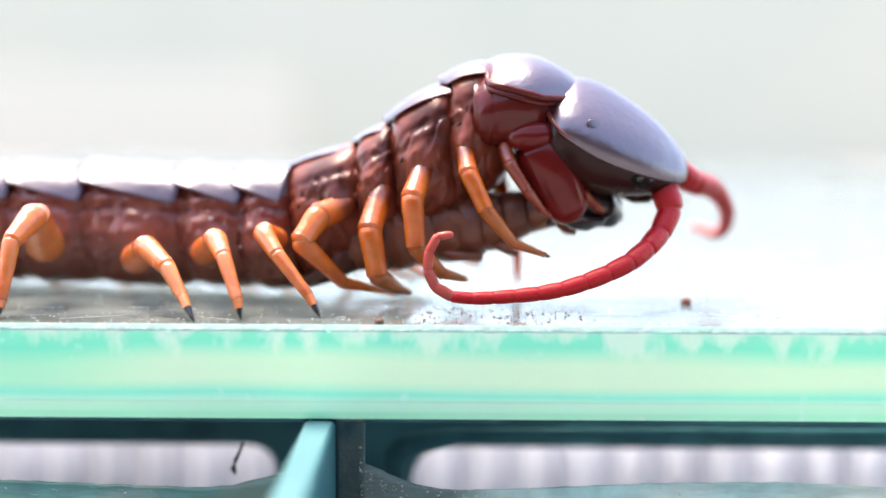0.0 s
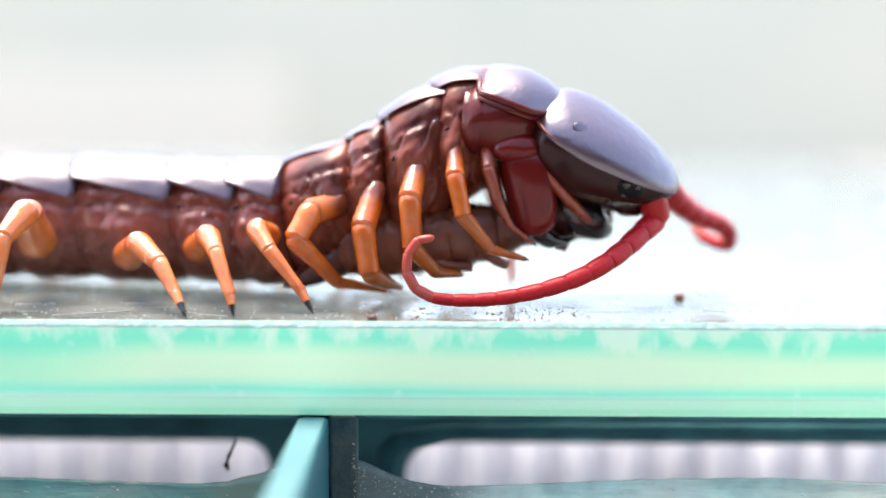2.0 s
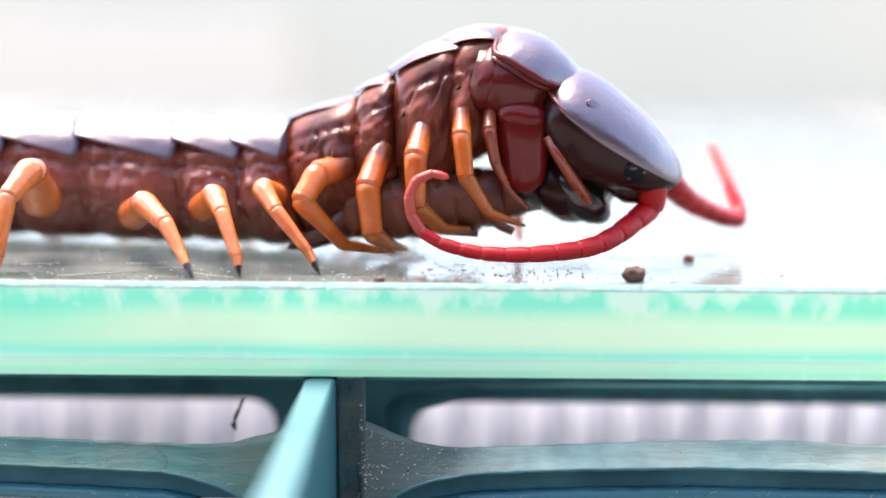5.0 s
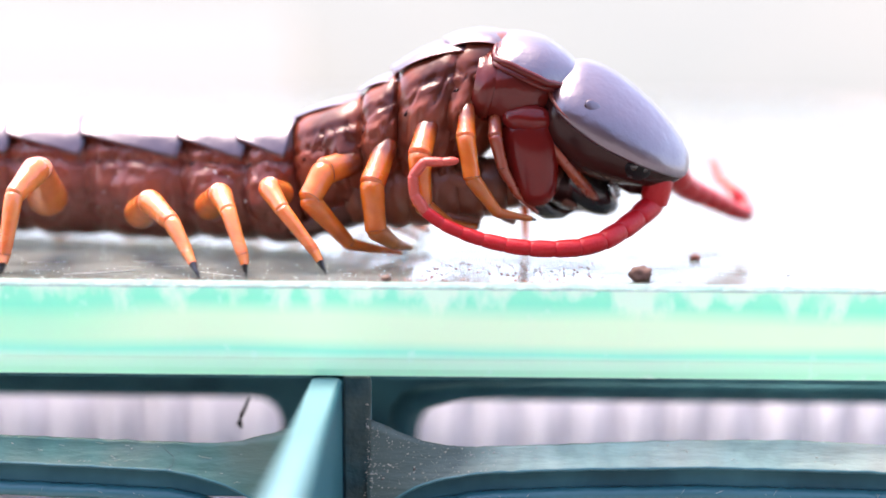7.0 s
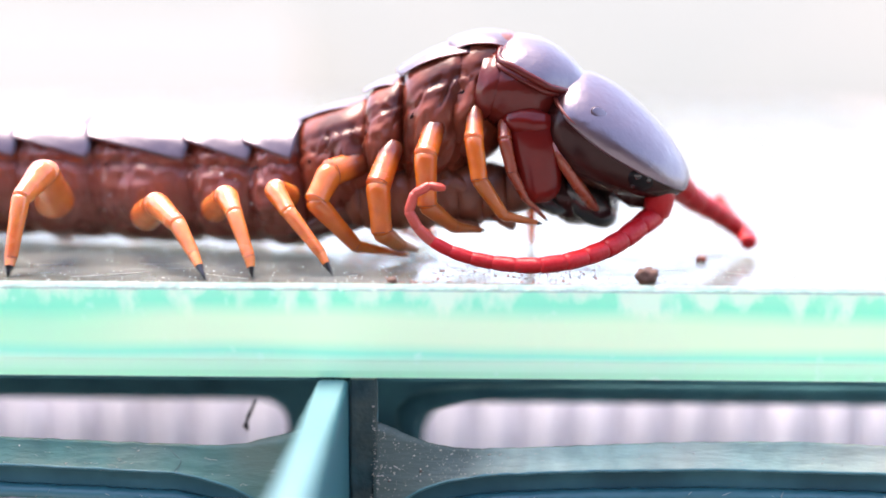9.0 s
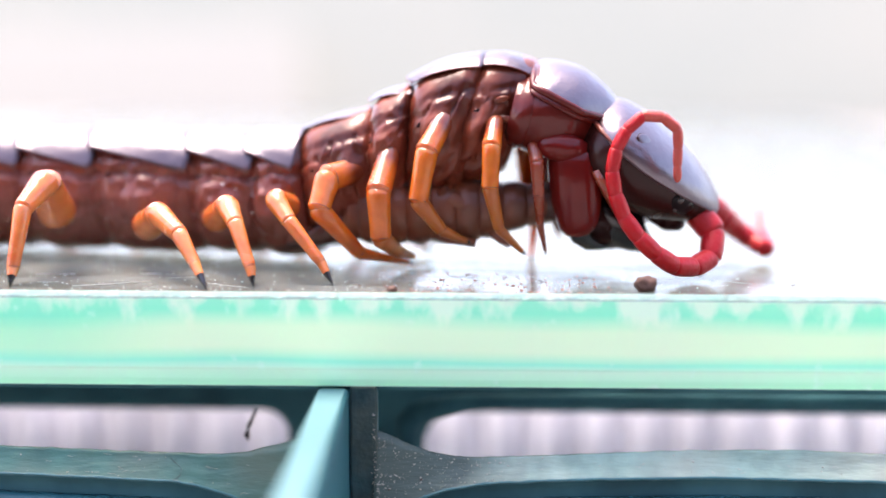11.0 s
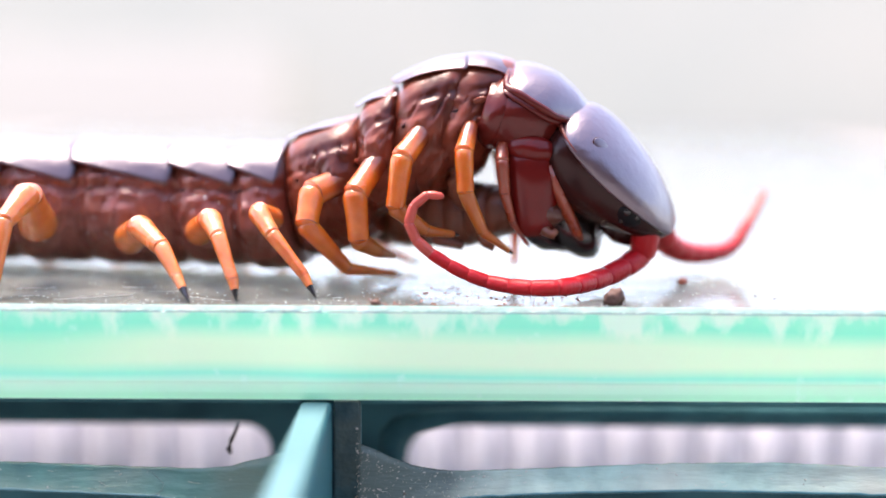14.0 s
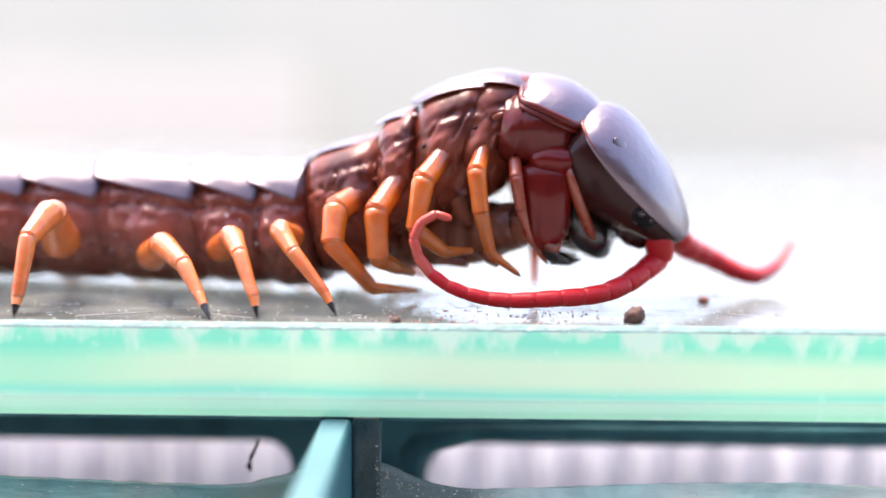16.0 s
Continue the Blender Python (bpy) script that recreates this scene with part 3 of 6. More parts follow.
def caught_grit():
    """Dried dirt caught in the corner beside the fin and on the ledges."""
    for name, mat, label, seed, count in (("caught_dirt", CRATE_DIRT, "pale dried dirt caught on the crate", 12, 800), ("dark_dirt", DIRT, "dark dirt specks on the crate", 13, 36)):
        rng = random.Random(seed)
        bm = bmesh.new()
        for _ in range(count):
            r = 0.018 + 0.09 * rng.random() ** 6
            pick = rng.random()
            if pick < 0.25:
                x, y, z = -6.85 + rng.gauss(0, 0.12), 0.2 + 0.7 * rng.random(), -11 - 10 * rng.random() ** 0.8
            elif pick < 0.8:
                x, y, z = on_ledge(-6.6 + 11 * rng.random() ** 1.8, 0.02 + 0.9 * rng.random() ** 1.7, 1)
            elif pick < 0.92:
                x, y, z = on_ledge(rng.uniform(2, 40), rng.random(), 1)
            else:
                x, y, z = on_ledge(-12.3 - 28 * rng.random(), rng.random(), 0)
            m = Matrix.Translation((x, y, z)) @ Matrix.Rotation(rng.uniform(-0.6, 0.6), 4, "Y") @ Matrix.Diagonal((r * rng.uniform(0.9, 1.8), r * 0.6, r * 0.8, 1))
            bmesh.ops.create_icosphere(bm, subdivisions=1, radius=1, matrix=m)
        tagged(part(name, bm, mat), label, "dirt", kind="stuff")


caught_grit()


def scuffs():
    """Thin pale scratches on the crate's ledges and ridges."""
    rng = random.Random(5)
    bm = bmesh.new()
    for _ in range(80):
        side = rng.random() < 0.6
        x = rng.uniform(-6, 40) if side else rng.uniform(-40, -13)
        if rng.random() < 0.6:
            x, y, z = on_ledge(x, rng.uniform(0.1, 0.95), int(side))
            tilt = rng.gauss(0, 0.3)
        else:
            z = along(LEDGES[int(side)][4], x) - 2.75 + rng.uniform(-0.3, 0.5)
            y, tilt = 0.25, rng.uniform(-1.2, 1.2)
        m = Matrix.Translation((x, y, z)) @ Matrix.Rotation(tilt, 4, "Y") @ Matrix.Diagonal((rng.uniform(0.1, 0.5), 0.03, rng.uniform(0.01, 0.022), 1))
        bmesh.ops.create_icosphere(bm, subdivisions=1, radius=1, matrix=m)
    tagged(part("scuffs", bm, CRATE_DIRT), "fine pale scuffs on the crate", "dirt", kind="stuff")


scuffs()


def build_board():
    """White board with upright flutes, standing inside the crate."""
    rings = []
    n = 700
    for k in range(n + 1):
        x = -92 + 184 * k / n
        w = x + 1.1 * noise.noise(Vector((x * 0.09, 0, 3)))
        y = 60 - 1.5 * math.cos(2 * math.pi * w / 6.6)
        rings.append([(x, y, -60), (x, y, -22), (x, y + 0.5, -22), (x, y + 0.5, -60)])
    tagged(part("fluted_board", loft(rings), BOARD), "white fluted plastic board standing inside the crate", "board")


build_board()


def build_splinter():
    pts = [(-18.6, 9.5, -13.4), (-18.9, 9.4, -14.2), (-19.3, 9.3, -15.0), (-19.5, 9.2, -15.8), (-19.3, 9.2, -16.3)]
    tagged(part("splinter", tube(pts, [0.12, 0.16, 0.22, 0.3, 0.1], 8), BLACK), "thin dark splinter caught in a crate slot", "splinter")


build_splinter()


# ---- glass ----
TOP = -0.35


def build_glass():
    glass = part("glass_sheet", slab(-120, 120, 0.55, 300, -8.55, TOP, 0.02, 1), GLASS, smooth=False)
    glass.visible_shadow = False
    tagged(glass, "thick clear glass sheet lying on the green crate", "glass sheet")
    # ground front edge: upper arris, face, lower arris
    prof = [(0.5, -0.82), (0.3, -0.84), (0.1, -0.85), (0.01, -0.9), (-0.02, -3.0), (0.0, -6.85), (0.05, -7.0), (0.16, -7.85), (0.36, -8.5), (0.5, -8.55)]
    rings = []
    for k in range(241):
        x = -120 + k
        chip = 0.10 * max(0, noise.noise(Vector((x * 0.9, 0, 0))) - 0.1)
        rings.append([(x, y + (chip if 0 < i < 4 else 0), z - (chip * 0.6 if 0 < i < 3 else 0)) for i, (y, z) in enumerate(prof)])
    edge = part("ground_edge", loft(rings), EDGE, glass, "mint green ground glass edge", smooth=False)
    rings = []
    for k in range(601):
        x = -120 + 0.4 * k
        chip = 0.34 * max(0, noise.noise(Vector((x * 1.1, 0, 5)))) + 0.12 * noise.noise(Vector((x * 5, 0, 1)))
        rings.append([(x, 0.5, -0.8), (x, 0.5, TOP), (x, 0.3 + 0.4 * max(0, chip), TOP - 0.01), (x, 0.02 + 0.2 * max(0, chip), TOP - 0.4 - chip * 0.3), (x, 0.05, -0.86 - chip * 0.6), (x, 0.3, -0.84)])
    part("arris", loft(rings), ARRIS, glass, "frosted white bevel of the glass", smooth=False)


build_glass()

# ---- centipede ----
CENTRE_Y = 13.0
centipede = tagged(new("centipede"), "large brown centipede with orange legs and red feelers on glass, eating", "centipede")
centipede.matrix_basis = at_mm(0, CENTRE_Y, 0)


def trunk(length, width, height, seed, shear, hip):
    """Side skin of one body segment: origin at the upper rear corner, forward along x. shear: lean of its seams; hip: where the leg leaves it."""
    n, m = 60, 120
    front = seed > 10
    rings = []
    for i in range(n + 1):
        u = i / n
        x = -0.45 + (length + 0.9) * u
        pinch = (1 - (0.2 if seed < 12 else 0.36) * abs(2 * u - 1) ** (4.5 if front else 3.5)) * (1 - (0.22 * u * u if seed == 14 else 0.0))
        ring = []
        for j in range(m):
            a = 2 * math.pi * j / m
            sy, cz = bow(a, 2.5 if front else 2.25)
            y, z = width * pinch * sy, -height / 2 + height / 2 * (0.45 * pinch + 0.55) * cz - 0.25
            out = Vector((0, sy, cz)).normalized()
            side = min(1.0, abs(sy) * 1.2) * max(0.0, min(1.0, (0.75 - cz) / 0.3))
            q = Vector((x * 0.55 + seed * 7.3, y * 0.35, z * 0.75))
            crease = max(0.0, 1 - abs(noise.noise(q * 0.9 + Vector((0, 0, 5)))) / 0.22) ** 2
            d = 0.2 * noise.noise(q) - (0.4 if front else 0.24) * crease + 0.06 * noise.noise(q * 2.6) + 0.02 * noise.noise(q * 5.3)
            # rolled folds under the plate, then rings round the hip
            under = z + (1.7 if front else 3.4) + 0.35 * noise.noise(Vector((x * 0.6, seed, 0)))
            d += 0.42 * math.exp(-(under / 0.5) ** 2) * (0.55 + 0.9 * max(0.0, noise.noise(Vector((x * 1.1, seed * 3, 2)))))
            d -= 0.38 * math.exp(-((under + 0.85) / 0.38) ** 2)
            d += 0.2 * max(0.0, math.sin(z * 4.2 + 2.4 * noise.noise(q * 1.4) + x * 0.6)) ** 2 * max(0.0, min(1.0, (z - height * hip[1]) / 1.5)) * max(0.0, min(1.0, -under))
            r = math.hypot(x - length * hip[0] + 0.4 * noise.noise(q), 0.85 * (z - height * hip[1]))
            arcs = max(0.0, math.sin(r * 4.6 + 3.2 * noise.noise(q * 0.8))) ** 2 * max(0.0, min(1.0, (r - 1.1) / 0.6)) * max(0.0, min(1.0, (5.0 - r) / 2))
            d += (0.34 if front else 0.26) * arcs * max(0.0, min(1.0, 0.55 + 1.6 * noise.noise(q * 0.7 + Vector((3, 1, 0)))))
            d += (1.1 if front else 0.8) * math.exp(-(r / (1.4 if front else 1.7)) ** 2)
            if not front:
                d -= 0.35 * math.exp(-((x - length * 0.12) / 0.5) ** 2)
            p = Vector((x, y, z)) + out * d * side
            p.x += shear * min(0.0, p.z + 0.6)
            ring.append(p)
        rings.append(ring)
    return loft(rings)


def tergite(length, width, height, reach=57, lift=0.4, thick=0.13, arch=0.0, power=3.6, gap=0.12, dip=0.0, slope=12):
    """Back plate: a curved shell whose raised rear edge overlaps the plate behind, and the line of its free edge."""
    n, m = 18, 32

    def at(u, s, skin):
        corner = 0.35 * abs(s) ** 8
        x = -0.35 - 0.75 * (1 - abs(s) ** 1.5) * (1 - u) + corner * (1 - u) * 0.6 + (length + 0.6 - corner) * u
        rise = gap - dip * u ** 2.5 + lift * (1 - u) ** 1.6 + arch * 4 * u * (1 - u)
        rise += 0.10 * max(0, abs(s) - 0.9) * 10
        sy, cz = bow(radians(reach + slope * u) * s, power)
        w, h = width * 0.985 + rise - thick * skin, height / 2 + rise - thick * skin
        y, z = w * sy, -height / 2 + h * cz - 0.25
        return Vector((x, y, z + 0.05 * noise.noise(Vector((x * 0.6, y * 0.6, 2 + length)))))

    bm = bmesh.new()
    grids = [[[bm.verts.new(at(i / n, 2 * j / m - 1, skin)) for j in range(m + 1)] for i in range(n + 1)] for skin in (0, 1)]
    for skin, rows in enumerate(grids):
        for i in range(n):
            for j in range(m):
                f = (rows[i][j], rows[i + 1][j], rows[i + 1][j + 1], rows[i][j + 1])
                bm.faces.new(f if skin == 0 else f[::-1])
    a, b = grids
    for p, q in ((a[0], b[0]), (a[n], b[n]), ([r[0] for r in a], [r[0] for r in b]), ([r[m] for r in a], [r[m] for r in b])):
        for i in range(len(p) - 1):
            bm.faces.new((p[i], p[i + 1], q[i + 1], q[i]))
    bmesh.ops.remove_doubles(bm, verts=bm.verts, dist=1e-4)
    line = [at(i / n, -1, 0.5) for i in range(n, 0, -1)] + [at(0, 2 * j / m - 1, 0.5) for j in range(m + 1)] + [at(i / n, 1, 0.5) for i in range(1, n + 1)]
    return bm, line


# rear upper corner x, y, z; pitch; turn; length; half width; height; seed
SEGMENTS = [
    (-90.0, 16.6, 11.4, 3, -7, 8.0, 5.0, 9.0, 1), (-82.0, 15.6, 11.8, 2, -7, 7.0, 5.7, 10.2, 2), (-75.0, 14.6, 12.1, 1, -7, 9.5, 6.2, 11.0, 3),
    (-65.5, 13.3, 12.3, 1, -8, 7.0, 6.4, 11.5, 4), (-58.5, 12.2, 12.4, 0, -8, 9.5, 6.5, 12.1, 5), (-49.0, 10.8, 12.45, 0, -9, 7.2, 6.5, 12.15, 6),
    (-41.9, 9.5, 12.5, 0, -9, 7.8, 6.6, 12.2, 7), (-34.3, 8.3, 12.7, -1, -9, 9.9, 6.7, 12.4, 8), (-24.55, 6.8, 12.5, 0, -10, 6.4, 6.5, 12.1, 9),
    (-18.4, 5.6, 12.5, 4, -15, 4.7, 6.4, 12.3, 10), (-14.0, 4.2, 13.05, 20, -14, 6.6, 6.2, 12.0, 11), (-7.8, 2.6, 15.6, 29, -12, 3.7, 6.0, 10.6, 12),
    (-4.9, 1.6, 17.8, 32, -9, 6.3, 5.9, 11.8, 13), (0.4, 0.8, 21.4, 23, -6, 5.4, 5.7, 12.2, 14)]
# roll of the raised segments towards the near side
TILT = {11: 3, 12: 5, 13: 7, 14: 9}
# lean of the seams and place of the hip on the raised segments
LEAN = {11: (0.18, (0.74, -0.44)), 12: (0.44, (0.5, -0.5)), 13: (0.5, (0.48, -0.49)), 14: (0.42, (0.34, -0.52))}
segment_obs = []
for sx, sy, sz, pitch, turn, length, width, height, seed in SEGMENTS:
    ob = part("trunk_segment", trunk(length, width, height, seed, *LEAN.get(seed, (0.0, (0.5, -0.62)))), HAZY_SIDE_SKIN if seed < 11 else MEMBRANE, centipede, at=at_mm(sx, sy, sz, pitch, TILT.get(seed, 0), turn))
    skin, line = tergite(length, width, height, reach=53 if seed < 11 else 21 if seed < 12 else 24 if seed < 13 else 28, slope=21 if seed < 11 else 10, lift=0.28 if seed < 11 else 0.1, arch=0.0 if seed < 11 else 0.3 if seed < 13 else 0.45,
                         power=2.7 if seed < 11 else 2.4, gap=0.10 if seed < 11 else -0.06, thick=0.13 if seed < 11 else 0.05, dip=1.3 if seed == 14 else 0.35 if seed > 10 else 0.0)
    part("tergite", skin, PLATE, ob, "glossy violet brown back plate")
    part("plate_rim", tube(line, [0.06 if seed < 11 else 0.045] * len(line), 8), RIM, ob, "dark red rim of the back plate")
    for side in (-1, 1):
        part("spiracle", blob(0.42, 0.1, 0.16, level=2), HEADSKIN, ob, at=at_mm(length * 0.22 - LEAN.get(seed, (0,))[0] * height * 0.33, side * (width - 0.2), -height * 0.36, 25))
        for k in range(2):
            u, v = random.uniform(0.2, 0.9), random.uniform(0.27, 0.5)
            c = min(1.0, max(-1.0, (0.5 - v) * 2))
            y = width * (1 - abs(c) ** 2.25) ** (1 / 2.25)
            fold = blob(random.uniform(0.6, 1.1), 0.15, random.uniform(0.25, 0.4), 0.2, seed + k, 3)
            part("pleurite", fold, HAZY_SIDE_SKIN if seed < 11 else MEMBRANE, ob, at=at_mm(length * u - LEAN.get(seed, (0,))[0] * height * v, side * (y - 0.13), -height * v - 0.2, random.uniform(-25, 25), -side * 25 * c))
    segment_obs.append(ob)
part("tail_plate", blob(5.5, 4.6, 4.0, 0.05), PLATE, centipede, at=at_mm(-91.5, 16.9, 7.2))
for seed in (7, 8, 9):
    for _ in range(4):
        fleck = random.uniform(0.05, 0.11)
        part("fleck", blob(fleck, fleck, fleck * 1.4, 0.3, fleck * 90, 1), DUST, segment_obs[seed], "tiny white fleck", at=at_mm(random.uniform(0.5, 7), -6.75, random.uniform(-9, -5)))
part("drop", blob(0.34, 0.2, 0.36, level=2), DUST, segment_obs[8], "tiny white drop", at=at_mm(3.8, -6.4, -5.2))


def capsule(stations, power=2.2, sides=48, lo=-180, hi=180, grow=0.0, closed=True):
    """Body along x from stations (x, half width, top, bottom)."""
    rings = []
    for x, w, top, bot in stations:
        ring = []
        for j in range(sides if closed else sides + 1):
            a = radians(lo + (hi - lo) * j / sides)
            sy, cz = bow(a, power)
            ring.append(((x), (w + grow) * sy, (top + bot) / 2 + ((top - bot) / 2 + grow) * cz))
        rings.append(ring)
    return rings


def smooth_stations(st, n=30):
    """Cosine-spaced stations through the given ones."""
    st = np.array(st, float)
    d = np.r_[0, np.cumsum(np.linalg.norm(np.diff(st, axis=0), axis=1))]
    d /= d[-1]
    out = []
    for u in np.linspace(0, 1, n):
        k = min(max(np.searchsorted(d, u) - 1, 0), len(d) - 2)
        t = (u - d[k]) / (d[k + 1] - d[k])
        p0, p1, p2, p3 = st[max(k - 1, 0)], st[k], st[k + 1], st[min(k + 2, len(d) - 1)]
        out.append(0.5 * (2 * p1 + (p2 - p0) * t + (2 * p0 - 5 * p1 + 4 * p2 - p3) * t ** 2 + (3 * p1 - p0 - 3 * p2 + p3) * t ** 3))
    return out


def shell(stations, reach, grow, thick=0.25, power=2.2, sides=40):
    """Open shield over a capsule; reach(u): half angle that it covers, in degrees."""
    bm = bmesh.new()
    n = len(stations)
    grids = []
    for off in (grow, grow - thick):
        rows = []
        for i, (x, w, top, bot) in enumerate(stations):
            r = reach(i / (n - 1))
            row = []
            for j in range(sides + 1):
                sy, cz = bow(radians(-r + 2 * r * j / sides), power)
                row.append(bm.verts.new((x, (w + off) * sy, (top + bot) / 2 + ((top - bot) / 2 + off) * cz)))
            rows.append(row)
        grids.append(rows)
    for skin, rows in enumerate(grids):
        for i in range(n - 1):
            for j in range(sides):
                f = (rows[i][j], rows[i + 1][j], rows[i + 1][j + 1], rows[i][j + 1])
                bm.faces.new(f if skin == 0 else f[::-1])
    a, b = grids
    for p, q in ((a[0], b[0]), (a[-1], b[-1]), ([r[0] for r in a], [r[0] for r in b]), ([r[-1] for r in a], [r[-1] for r in b])):
        for i in range(len(p) - 1):
            bm.faces.new((p[i], p[i + 1], q[i + 1], q[i]))
    return bm


# first plate behind the head, with the poison claws under it
NECK_ST = smooth_stations([(-0.9, 4.6, 1.0, -4.2), (0.2, 5.4, 2.0, -5.0), (2.0, 5.75, 2.75, -5.4), (4.5, 5.3, 2.5, -5.2), (7.0, 3.7, 1.2, -4.4), (9.0, 2.2, -0.2, -3.2)])
neck = part("claw_segment", loft(capsule(NECK_ST)), NECKSKIN, centipede, "dark red segment behind the head", at=at_mm(3.8, 0, 19.76, -8))
PLATE_ST = smooth_stations([(0.3, 5.4, 2.1, -5.0), (0.7, 5.75, 2.5, -5.2), (2.0, 5.95, 2.95, -5.4), (4.5, 5.65, 3.0, -5.2), (7.0, 4.15, 2.1, -4.4), (9.0, 2.6, 0.75, -3.0), (10.4, 1.0, -0.7, -2.4)])


def plate_reach(u):
    return 34 + 34 * min(1, u / 0.4) ** 0.6 - 4 * u


def on_shell(station, angle, grow, power):
    x, w, top, bot = station
    sy, cz = bow(radians(angle), power)
    return (x, (w + grow) * sy, (top + bot) / 2 + ((top - bot) / 2 + grow) * cz)


part("tergite", shell(PLATE_ST, plate_reach, 0.08, 0.16), SHIELD, neck, "glossy violet grey neck plate")
edge_line = [on_shell(PLATE_ST[k], -plate_reach(k / 29), 0.04, 2.2) for k in range(29, 0, -1)]
edge_line += [on_shell(PLATE_ST[0], a, 0.04, 2.2) for a in range(-34, 35, 4)]
edge_line += [on_shell(PLATE_ST[k], plate_reach(k / 29), 0.04, 2.2) for k in range(1, 30)]
part("plate_edge", tube(edge_line, [0.36] * len(edge_line), 10), NECKSKIN, neck, "dark red edge of the plate")

SHIELD_ST = smooth_stations([(-4.0, 0.5, 0.35, -0.3), (-3.75, 2.1, 1.05, -0.9), (-3.1, 3.6, 1.8, -1.6), (-2.0, 4.75, 2.4, -2.2), (0.0, 5.4, 2.75, -2.5), (2.2, 5.5, 2.78, -2.6),
                             (4.4, 5.15, 2.65, -2.5), (6.6, 4.55, 2.3, -2.15), (8.8, 3.5, 1.7, -1.6), (10.2, 2.4, 1.15, -1.1), (10.85, 1.3, 0.62, -0.6), (11.05, 0.4, 0.2, -0.2)], 48)
HEAD_ST = smooth_stations([(-4.1, 0.6, 0.3, -0.6), (-3.85, 2.1, 0.95, -1.8), (-3.2, 3.5, 1.65, -3.0), (-2.1, 4.65, 2.25, -4.0), (0.0, 5.3, 2.62, -4.8), (2.2, 5.4, 2.65, -5.1),
                           (4.4, 5.05, 2.52, -4.6), (6.6, 4.45, 2.17, -3.6), (8.8, 3.4, 1.57, -2.3), (10.1, 2.3, 1.02, -1.4), (10.9, 0.9, 0.4, -0.6)], 48)
PIT = Vector((0.0, -3.55, 2.15))
head = part("head", loft(capsule(HEAD_ST, 2.3)), HEADSKIN, centipede, "dark brown head")
part("head_shield", shell(SHIELD_ST, lambda u: 84 + 9 * math.sin(math.pi * u) - 18 * u, 0.05, 0.14, 2.3), SHIELD, head, "glossy violet grey head shield")
rear_line = [on_shell(SHIELD_ST[k], -(84 - 18 * k / 47), 0.02, 2.3) for k in range(15, 0, -1)] + [on_shell(SHIELD_ST[1], a, 0.02, 2.3) for a in range(-72, 73, 12)]
rear_line += [on_shell(SHIELD_ST[k], 84 - 18 * k / 47, 0.02, 2.3) for k in range(1, 16)]
part("shield_edge", tube(rear_line, [0.02 + 0.2 * min(1, k / 8, (len(rear_line) - 1 - k) / 8) for k in range(len(rear_line))], 8), RIM, head, "dark red edge of the shield")
# dark disc under the bump paints in the dimple's shaded ring
part("pit", blob(0.86, 0.6, 0.08, level=4), HEADSKIN, head, at=at_mm(0, -3.6, 2.22, 0, 36, 15))
part("mouth", blob(4.9, 4.3, 3.3, 0.14, 8), HEADSKIN, head, "dark mouthparts under the head", at=at_mm(2.8, 0, -6.9, 8))
part("pit_bump", blob(0.80, 0.545, 0.12, level=4), SHIELD, head, at=at_mm(0, -3.62, 2.26, 0, 36, 15))
for side in (-1, 1):
    for ex, ez, er in ((6.0, 0.15, 0.5), (7.0, 0.25, 0.46), (6.3, -0.8, 0.44), (7.4, -0.45, 0.42)):
        wy = 4.36 - 0.47 * (ex - 6.0)
        part("eye", blob(er, er, er, level=2), BLACK, head, at=at_mm(ex, side * wy, ez))
    part("eye_patch", blob(1.5, 0.4, 1.05, 0.1, 4), EYE_BLACK, head, "black patch round the eyes", at=at_mm(6.7, side * 4.1, -0.3, -14, 0, -side * 24))
    part("mandible", blob(3.5, 1.9, 1.9, 0.12, 3), BLACK, head, at=at_mm(4.5, side * 2.4, -6.0, -4))
    part("maxilla", blob(2.0, 1.2, 1.2, 0.15, 5), HEADSKIN, head, at=at_mm(7.5, side * 1.4, -3.1, 15))
    pts = [(-1.6, side * 4.3, -2.4), (0.6, side * 4.7, -3.2), (2.8, side * 4.5, -4.2), (4.8, side * 4.0, -5.1), (6.0, side * 3.6, -5.5)]
    part("palp", tube(pts, [0.5, 0.62, 0.55, 0.5, 0.22], 12), REDLEG, head, "slim red brown palp")

part("collar", loft(capsule(smooth_stations([(-1.0, 4.8, 1.5, -4.4), (-0.6, 5.2, 1.6, -5.0), (-0.1, 5.55, 1.95, -5.2), (0.5, 5.7, 2.2, -5.3), (0.9, 5.6, 2.2, -5.1)], 12), 2.2)), NECKSKIN, neck, "dark brown collar")
part("plate_rim", shell(smooth_stations([(0.05, 5.5, 2.1, -5.0), (0.5, 5.8, 2.45, -5.2), (2.0, 5.93, 2.92, -5.4), (4.5, 5.62, 2.97, -5.2), (7.0, 4.12, 2.07, -4.4), (9.0, 2.57, 0.72, -3.0), (10.4, 0.97, -0.73, -2.4)]),
                        lambda u: 42 + 36 * min(1, u / 0.4) ** 0.6 - 4 * u, 0.03, 0.3), NECKSKIN, neck, "dark red rim of the plate")
# poison claws: broad base, thick claw arm, black fang
for side in (-1, 1):
    part("claw_base", blob(2.35, 1.35, 1.4, 0.08, 2), JAWRED, neck, "glossy dark red claw base", at=at_mm(4.3, side * 5.15, -2.9, 8))


